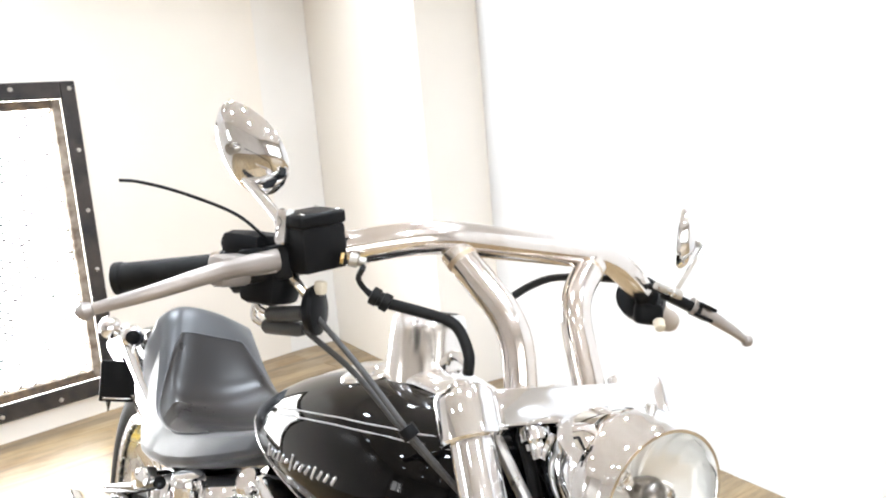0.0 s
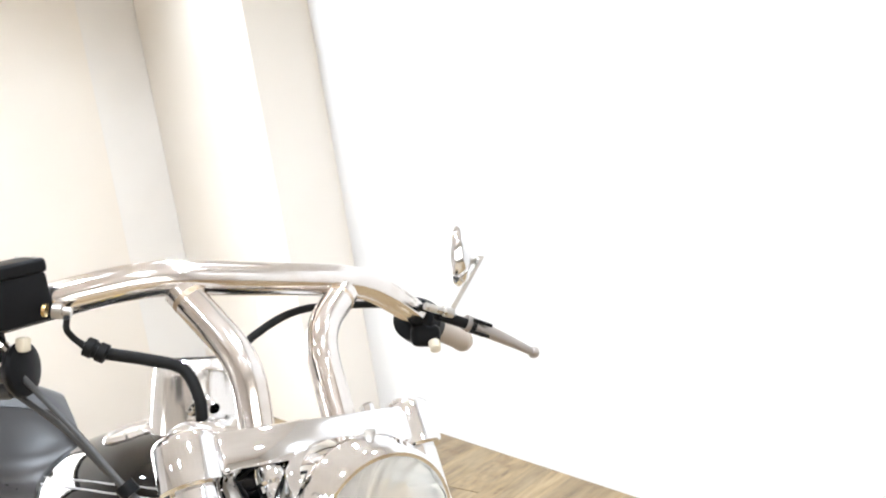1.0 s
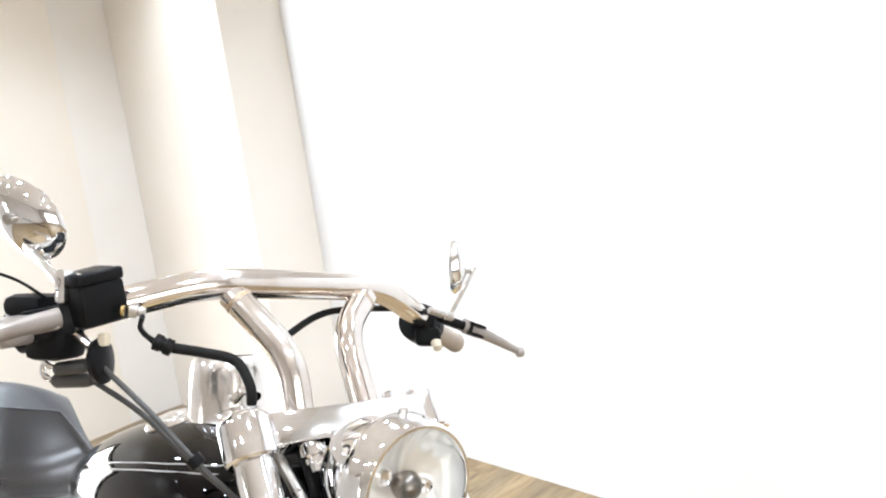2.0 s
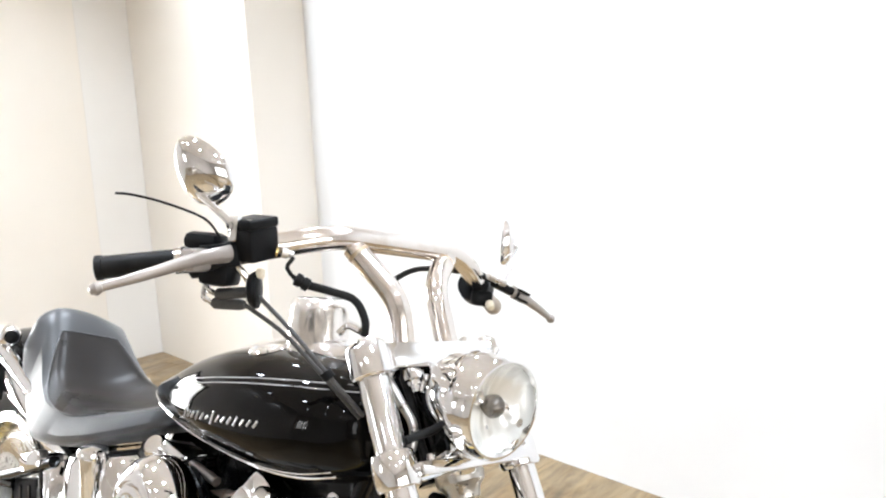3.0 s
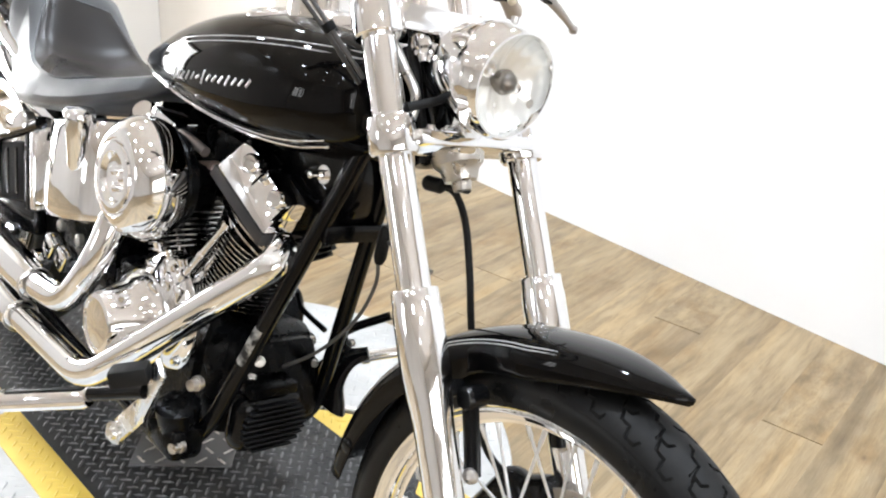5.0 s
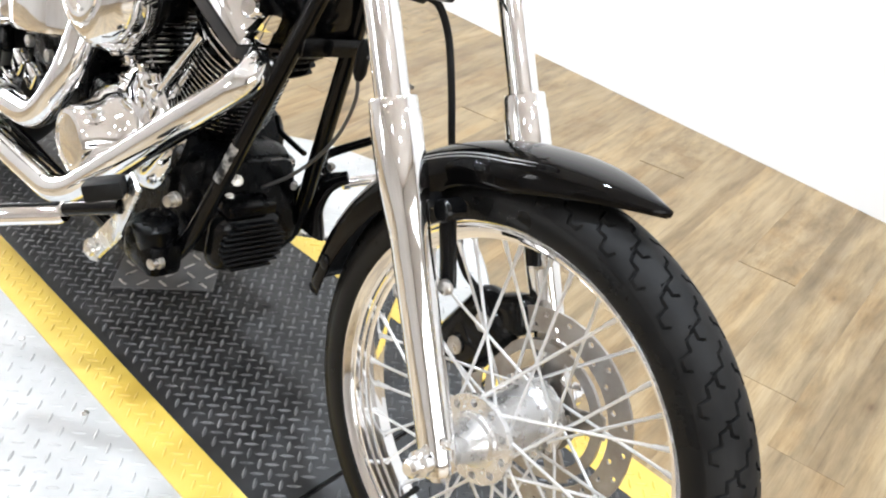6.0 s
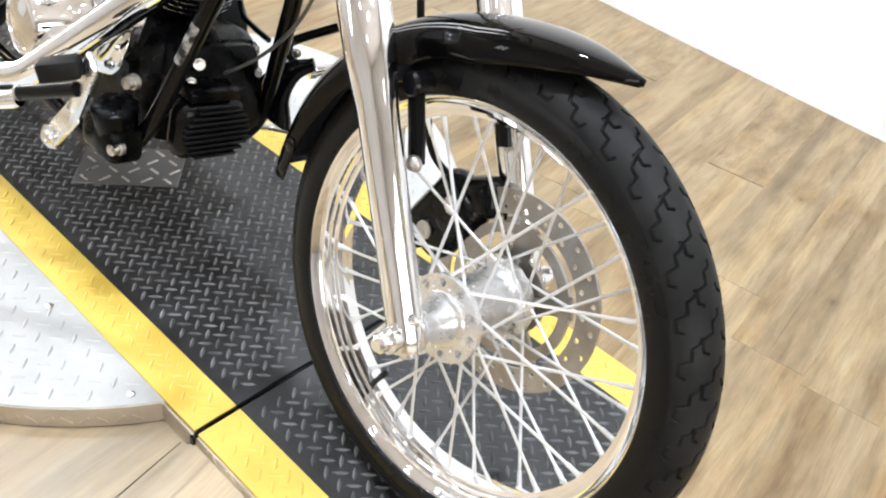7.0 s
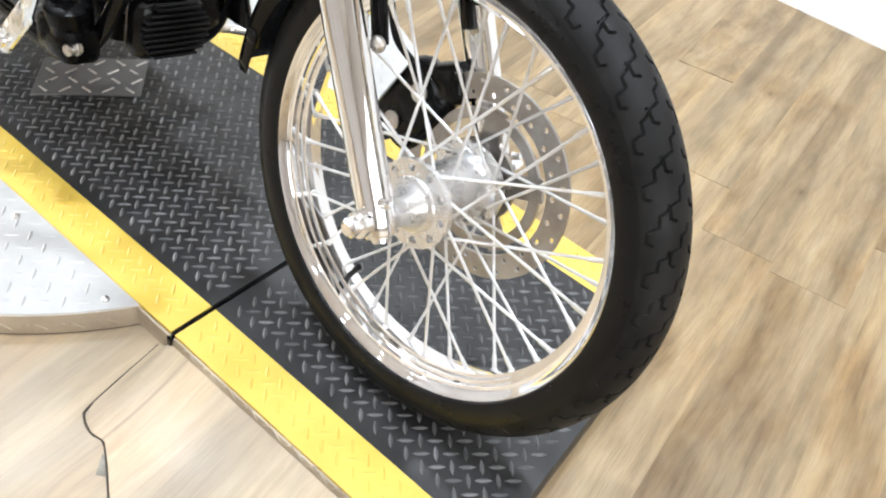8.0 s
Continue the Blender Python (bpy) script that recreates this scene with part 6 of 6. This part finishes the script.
def foot_controls():
    hub_ = V(-0.747, -0.197, 0.249)
    top = V(*(-0.615, -0.210, 0.426))
    bm = B()
    pts = [hub_ + V(0, 0, 0), V(*(-0.679, -0.200, 0.321)), top]
    for p, q in zip(pts, pts[1:]):
        dd = (q - p)
        m = Matrix.Translation((p + q) / 2) @ dd.to_track_quat("Z", "Y").to_matrix().to_4x4()
        box(bm, (0.012, 0.04, dd.length + 0.03), m, 0.006)
    spin(bm, [(-0.008, 0.02), (0.008, 0.02), (0.01, 0.012), (0.016, 0.01), (0.018, 0)], hub_, (0.2, -1, 0), 24)
    pedal = part("brake_pedal", bm, ALU, bike, "chrome brake pedal with a rubber pad")
    a, b = V(*(-0.624, -0.220, 0.424)), V(*(-0.659, -0.265, 0.405))
    m = Matrix.Translation((a + b) / 2) @ (b - a).to_track_quat("X", "Z").to_matrix().to_4x4()
    part("pad", made(box, ((b - a).length, 0.04, 0.03), m, 0.006), RUBBER, pedal, "black rubber pedal pad")
    a, b = V(*(-0.649, -0.210, 0.376)), V(*(-0.748, -0.250, 0.330))
    part("pedal_shaft", made(spin, [(0, 0.012), ((b - a).length, 0.012)], a, b - a, 20), FRAME, pedal)
    part("pivot_cap", made(spin, [(0, 0.0125), (0.004, 0.0125), (0.005, 0)], b, b - a, 14), STEEL, pedal)
    a, b = V(*(-0.751, -0.250, 0.320)), V(*(-0.889, -0.340, 0.260))
    n = (b - a).length
    peg = part("foot_peg", made(spin, [(0, 0.014), (0.01, 0.017), (n - 0.012, 0.017), (n - 0.006, 0.021), (n, 0.02), (n, 0)], a, b - a, 24), CHROME, bike, "chrome foot peg with rubber inlay")
    m = Matrix.Translation((a + b) / 2 + V(0, 0, 0.016)) @ (b - a).to_track_quat("X", "Z").to_matrix().to_4x4()
    part("peg_rubber", made(box, (n * 0.85, 0.014, 0.01), m, 0.003), RUBBER, peg)
    # left side: bracket, lever and peg seen between the frame tubes and the fork
    bm = B()
    tube(bm, [(-0.619, 0.130, 0.323), (-0.608, 0.130, 0.369), (-0.585, 0.140, 0.409), (-0.557, 0.160, 0.433)], lambda t: 0.052 * (1 - t) ** 1.6 + 0.012, 16, 8, True, 0.35)
    br = part("control_bracket", bm, FRAME, bike, "black forward control bracket")
    a, b = V(*(-0.612, 0.200, 0.393)), V(*(-0.585, 0.260, 0.407))
    part("foot_peg", made(spin, [(0, 0.014), (0.012, 0.014), (0.012, 0.0105), (0.03, 0.0105), (0.031, 0.009), (0.034, 0.009), (0.035, 0.0105), ((b - a).length + 0.03, 0.0105)], a, b - a, 18), CHROME, br, "chrome peg")
    part("shift_lever", made(tube, [(-0.601, 0.150, 0.420), (-0.620, 0.150, 0.440), (-0.619, 0.170, 0.454), (-0.581, 0.220, 0.489)], 0.0085, 12), FRAME, br, "black shift lever")
    part("shift_rod", made(tube, [(-0.746, 0.130, 0.476), (-0.731, 0.130, 0.454), (-0.697, 0.130, 0.446), (-0.650, 0.130, 0.440)], 0.0055, 10), FRAME, br, "bent black rod")
    part("bracket_bolt", made(hexbolt, (-0.583, 0.140, 0.444), (0.3, -1, 0), 0.006, 0.006), STEEL, br)
    part("bracket_bolt", made(hexbolt, (-0.652, 0.100, 0.425), (0.3, -1, 0), 0.011, 0.02), STEEL, br)
    part("side_stand", made(pipe, [(-0.72, 0.13, 0.24), (-0.743, 0.220, 0.223), (-0.693, 0.300, 0.217)], 0.0085, 0.03), STEEL, bike, "bare metal side stand")
    part("speedometer_cable", made(tube, [on_fork(0.46, 0.03, -0.12), (-0.431, 0.020, 0.694), (-0.437, 0.030, 0.625), (-0.480, 0.040, 0.539), (-0.551, 0.030, 0.452), (-0.637, 0.000, 0.380)], 0.0031, 12), CABLE, bike, "black cable looping behind the fork")
    part("cable_boot", made(spin, [(-0.03, 0.006), (-0.02, 0.01), (0.02, 0.01), (0.03, 0.006)], V(*(-0.429, 0.020, 0.689)), V(0.02, 0, 1), 14), RUBBER, bike, "ribbed rubber cable boot")


foot_controls()


def front_fender():
    rings = []
    n = 44
    for k in range(n):
        t = k / (n - 1)
        a = radians(176 - 103 * t)
        tip = max(0.0, (t - 0.72) / 0.28)
        w = 0.062 * (1 - 0.96 * tip ** 2.4)
        skirt = 0.024 * (1 - 0.98 * tip ** 1.3) * min(1, 0.5 + t * 2) + 0.03 * math.exp(-((t - 0.47) / 0.07) ** 2)
        lift = 0.012 * tip ** 2
        ring = []
        for j in range(17):
            b = -1 + 2 * j / 16
            q = abs(b)
            y = w * math.copysign(min(1.0, math.sin(min(1, q / 0.62) * math.pi / 2)), b)
            if q < 0.62:
                rr = 0.372 + lift - 0.026 * (1 - 0.7 * tip) * (q / 0.62) ** 2.2
            else:
                rr = 0.346 + 0.018 * tip + lift - skirt * (q - 0.62) / 0.38
            ring.append(AXLE + V(math.cos(a) * rr, y, math.sin(a) * rr))
        rings.append(ring)
    bm = B()
    rs = [[bm.verts.new(p) for p in ring] for ring in rings]
    join_rings(bm, rs, False, False)
    f = part("front_fender", bm, BLACK, bike, "glossy black front fender with a pointed tip")
    so = f.modifiers.new("thick", "SOLIDIFY")
    so.thickness, so.offset = 0.0025, 0
    for s in (-1, 1):
        for dw in (0.0, 0.007):
            pts = []
            for k in range(8, 40):
                t = k / 43
                a = radians(176 - 103 * t)
                tip = max(0.0, (t - 0.72) / 0.28)
                w = 0.062 * (1 - 0.96 * tip ** 2.4)
                q = 0.5 - dw * 8 - 0.25 * tip
                rr = 0.3735 + 0.012 * tip ** 2 - 0.026 * (q / 0.62) ** 2.2
                pts.append(AXLE + V(math.cos(a) * rr, s * w * math.sin(q / 0.62 * math.pi / 2), math.sin(a) * rr))
            part("pinstripe", made(tube, pts, 0.0009, 5, 2), SILVER, f, "thin silver pinstripe")
    bm = B()
    spin(bm, [(0, 0.011), (0.003, 0.011), (0.005, 0.006), (0.005, 0)], AXLE + V(math.cos(radians(166)) * 0.34, -0.0625, math.sin(radians(166)) * 0.34), (0, -1, 0), 16)
    part("fender_rivet", bm, FRAME, f)


front_fender()


def front_brake():
    bm = B()
    box(bm, (0.095, 0.06, 0.14), Matrix.Translation((-0.138, 0.085, 0.386)) @ Matrix.Rotation(radians(28), 4, "Y"), 0.03, 4)
    box(bm, (0.06, 0.05, 0.06), Matrix.Translation((-0.09, 0.09, 0.44)) @ Matrix.Rotation(radians(-25), 4, "Y"), 0.02, 4)
    box(bm, (0.03, 0.068, 0.07), Matrix.Translation((-0.16, 0.086, 0.35)) @ Matrix.Rotation(radians(28), 4, "Y"), 0.01, 2)
    cal = part("brake_caliper", bm, FRAME, bike, "black brake caliper behind the left fork leg")
    for x, z in ((-0.15, 0.36), (-0.115, 0.42)):
        part("caliper_bolt", made(spin, [(0, 0.014), (0.003, 0.014), (0.004, 0.01), (0.004, 0)], V(x, 0.054, z), (0, -1, 0), 16), STEEL, cal)
    part("brake_line", made(tube, [on_fork(0.556, 0.01, -0.01), (-0.357, 0.040, 0.805), (-0.345, 0.060, 0.796), (-0.322, 0.070, 0.758), (-0.296, 0.075, 0.688), (-0.270, 0.080, 0.604), (-0.226, 0.082, 0.511), (-0.195, 0.085, 0.453), (-0.12, 0.085, 0.43)], 0.0055, 12, 8), RUBBER, bike, "black brake line to the caliper")
    part("line_tee", made(spin, [(-0.014, 0.008), (-0.01, 0.011), (0.014, 0.011), (0.018, 0.007)], V(*(-0.354, 0.020, 0.807)), (1, 0.3, 0.05), 14), RUBBER, bike, "black hose junction")


front_brake()


def rear():
    c = V(-1.755, 0, 0.4)
    rim = part("rear_wheel", made(spin, [(-0.06, 0.0), (-0.062, 0.05), (-0.04, 0.075), (-0.036, 0.11), (-0.058, 0.165), (-0.066, 0.185), (-0.06, 0.2), (-0.04, 0.215), (-0.068, 0.228), (-0.076, 0.25), (0.076, 0.25), (0.066, 0.228), (0.02, 0.17), (0.02, 0.0)], c, (0, 1, 0), 64), ALU, bike, "polished rear disc wheel")
    prof = []
    for k in range(21):
        a = math.pi * (-0.1 + 1.2 * k / 20)
        prof.append((-0.082 * math.cos(a), 0.298 + 0.074 * math.sin(a)))
    part("tyre", made(spin, [(-0.07, 0.249)] + prof + [(0.07, 0.249)], c, (0, 1, 0), 72, False), RUBBER, rim, "wide black rear tyre")
    part("rim_lip", made(perforated, c, 0.226, 0.251, -0.082, -0.078, 56, ((0.244, 0.0),), 0.0034), ALU, rim, "polished lip with a row of holes")
    part("brake_disc", made(perforated, c, 0.1, 0.146, -0.085, -0.08, 40, ((0.111, 0.0), (0.123, 0.5), (0.136, 0.0)), 0.0038), STEEL, rim, "drilled steel brake disc")
    rings = []
    for k in range(34):
        t = k / 33
        a = radians(58 + 92 * t)
        ring = []
        for j in range(15):
            b = -1 + 2 * j / 14
            q = abs(b)
            y = 0.098 * math.copysign(math.sin(min(1, q / 0.6) * math.pi / 2), b)
            rr = 0.465 - 0.035 * (q / 0.6) ** 2.2 if q < 0.6 else 0.43 - 0.06 * (q - 0.6) / 0.4
            ring.append(c + V(math.cos(a) * rr, y, math.sin(a) * rr))
        rings.append(ring)
    bm = B()
    join_rings(bm, [[bm.verts.new(p) for p in ring] for ring in rings], False, False)
    f = part("rear_fender", bm, BLACK, bike, "glossy black rear fender")
    so = f.modifiers.new("thick", "SOLIDIFY")
    so.thickness, so.offset = 0.003, 0
    for s in (-1, 1):
        bm = B()
        rs = []
        for x, z, h in ((-1.32, 0.64, 0.03), (-1.45, 0.655, 0.045), (-1.6, 0.7, 0.07), (-1.75, 0.745, 0.075), (-1.9, 0.77, 0.06), (-2.02, 0.775, 0.035)):
            rs.append([(x, s * (0.108 + dy), z + dz * h / 2) for dy, dz in ((0, -1), (0.012, -0.8), (0.016, 0), (0.012, 0.8), (0, 1))])
        loft(bm, rs)
        part("fender_strut", bm, CHROME, bike, "chrome rear fender strut")
    for p, r, eye in (((-1.759, -0.170, 0.864), 0.026, 0.0), ((-1.675, -0.140, 0.860), 0.026, 0.62)):
        bm = B()
        spin(bm, [(-0.06, 0.0), (-0.056, r * 0.5), (-0.03, r * 0.85), (-0.005, r), (0.012, r * 0.97), (0.022, r * 0.8), (0.027, r * 0.4), (0.028, 0.0)], p, (1, -0.15, 0), 28)
        sg = part("turn_signal", bm, CHROME, bike, "chrome bullet turn signal")
        if eye:
            part("lens", made(spin, [(0.02, r * eye), (0.026, r * eye), (0.03, r * eye * 0.6), (0.031, 0)], p, (1, -0.15, 0), 20), PLASTIC, sg, "dark lens")
    part("fender_strut", made(tube, [(-1.834, -0.130, 0.826), (-1.691, -0.130, 0.798), (-1.593, -0.130, 0.768), (-1.482, -0.130, 0.734)], lambda t: 0.034 - 0.018 * t, 16, 6, True, 0.45), CHROME, bike, "chrome fender strut")
    p = V(*(-1.837, -0.130, 0.720))
    pl = part("plate_holder", made(box, (0.012, 0.08, 0.1), Matrix.Translation(p) @ Matrix.Rotation(radians(-20), 4, "Z"), 0.004), PLASTIC, bike, "black licence plate holder")
    part("frame_edge", made(box, (0.006, 0.066, 0.005), Matrix.Translation(p + V(0.009, 0, -0.04)) @ Matrix.Rotation(radians(-20), 4, "Z"), 0.002), CHROME, pl)


rear()

# ---- floor planks ----
def planks():
    w, l = 0.152, 1.22
    ang = radians(98)
    me_box = made(box, (l - 0.00005, w - 0.00015, 0.006), None, 0.0001, 1)
    first = part("plank", me_box, WOOD, floor, "", False)
    me = first.data
    bpy.data.objects.remove(first)
    u, v = Vector((math.cos(ang), math.sin(ang))), Vector((-math.sin(ang), math.cos(ang)))
    rnd = random.Random(3)
    far_v, far_f = [], []
    for j in range(-30, 40):
        # each row starts at the north wall and runs south
        x_top = -(j * w) * math.sin(ang)
        y = 1.775 - 0.066 * x_top + 0.03
        first_len = rnd.uniform(0.25, 1.0)
        n = 0
        while y > -5.0:
            k = first_len if n == 0 else 1.0
            c = v * (j * w) + u * ((y - k * l / 2 - (v * (j * w)).y) / u.y)
            y -= k * l * u.y
            n += 1
            if not (-4.9 < c.x < 4.1):
                continue
            if c.x > 1.7 or y + k * l * 0.5 < -1.9:
                m = Matrix.Translation((c.x, c.y, FLOOR - 0.003)) @ Matrix.Rotation(ang, 4, "Z") @ Matrix.Diagonal((k * (l - 0.0008), w - 0.0004, 0.006, 1))
                base = len(far_v)
                far_v += [m @ Vector((sx, sy, sz)) for sx in (-0.5, 0.5) for sy in (-0.5, 0.5) for sz in (-0.5, 0.5)]
                far_f += [tuple(base + q for q in f) for f in ((0, 1, 3, 2), (4, 6, 7, 5), (0, 4, 5, 1), (2, 3, 7, 6), (1, 5, 7, 3), (0, 2, 6, 4))]
                continue
            ob = new("plank", me)
            ob.matrix_world = Matrix.Translation((c.x, c.y, FLOOR - 0.003)) @ Matrix.Rotation(ang + (math.pi if rnd.random() < 0.5 else 0), 4, "Z") @ Matrix.Diagonal((k, 1, 1, 1))
            ob.parent = floor


    me = bpy.data.meshes.new("far_planks")
    turn = Matrix.Rotation(ang, 4, "Z")
    back = turn.inverted()
    me.from_pydata([back @ q for q in far_v], [], far_f)
    me.materials.append(WOOD)
    ob = new("far_planks", me)
    ob.matrix_world = turn
    ob.parent = floor
    tagged(ob, "rest of the plank floor", kind="stuff")


planks()


def floor_sheets():
    """Loose vinyl laid beside the ramp: one sheet rising to its edge, torn where it meets the floor, and one flat sheet beside it."""
    turn = Matrix.Rotation(radians(98), 4, "Z")
    back = turn.inverted()
    edge = [(-0.312, -0.268), (-0.281, -0.4), (-0.266, -0.423), (-0.236, -0.43), (-0.211, -0.425), (-0.172, -0.444), (-0.132, -0.466), (-0.02, -0.52), (0.15, -0.6), (0.34, -0.66)]
    bm = B()
    rows = []
    for k, (x, y) in enumerate(edge):
        t = k / (len(edge) - 1)
        top = V(-0.285 + 0.6 * t ** 1.6, Y_OUT0 - 0.007 + 0.028 * (0.015 + 0.6 * t ** 1.6), -0.017 - 0.004 * t)
        foot = V(x, y, FLOOR + 0.0095)
        row = [bm.verts.new(back @ V(top.x, top.y, FLOOR + 0.001))]
        for j in range(7):
            q = j / 6
            p = top.lerp(foot, q)
            p.z -= 0.006 * math.sin(q * math.pi)
            row.append(bm.verts.new(back @ p))
        low = top.lerp(foot, 0.93)
        row.append(bm.verts.new(back @ V(x, y, FLOOR + 0.0075)))
        row.append(bm.verts.new(back @ V(low.x, low.y, FLOOR + 0.001)))
        rows.append(row)
    join_rings(bm, rows, False, False)
    sheet = part("floor_sheet", bm, SHEET)
    sheet.matrix_world = turn
    tagged(sheet, "wood-look vinyl sheet lifted against the ramp edge", "floor sheet")
    sheet["kind"] = "structure"
    bm = B()
    box(bm, (1.9, 1.9, 0.0025), None, 0.0005, 1)
    flat = part("floor_sheet", bm, SHEET, None, "", False)
    flat.matrix_world = Matrix.Translation((-0.75, -1.0, FLOOR + 0.0025)) @ turn
    tagged(flat, "wood-look vinyl sheet lying flat beside the turntable", "floor sheet")
    flat["kind"] = "structure"
    bm = B()
    vs = [bm.verts.new((x, y, FLOOR + 0.0048)) for x, y in ((-0.2, -0.436), (-0.175, -0.462), (-0.16, -0.452), (-0.135, -0.468), (-0.17, -0.443))]
    bm.faces.new(vs)
    tear = part("underlay", bm, UNDERLAY, sheet, "grey underlay showing in the tear", False)
    tear.matrix_parent_inverse = turn.inverted()
    # dark tube stands in for the shadow line at the sheet's edge
    line = [V(x - 0.003, y - 0.001, FLOOR + 0.0052) for x, y in edge[:-1]]
    seam = part("seam", made(tube, line, lambda t: 0.0014 + 0.0006 * math.sin(t * 9) ** 2, 6, 4), EDGE_SHADE, sheet, "dark line standing in for the shaded gap along the sheet's edge")
    seam.matrix_parent_inverse = turn.inverted()


floor_sheets()


def ceiling_spots():
    """Round recessed spots round the bulbs."""
    first = None
    for x, y in SPOTS:
        if first is None:
            first = thing("ceiling_spot", Matrix.Translation((x, y, CEIL)), "small round white ceiling spot", "ceiling light", "ceiling spots")
            part("ring", made(spin, [(-0.0, 0.06), (-0.012, 0.06), (-0.014, 0.05), (-0.005, 0.045), (0.0, 0.045)], (0, 0, 0), (0, 0, 1), 24, False), CEILM, first)
        else:
            copy_thing(first, Matrix.Translation((x, y, CEIL)))


ceiling_spots()
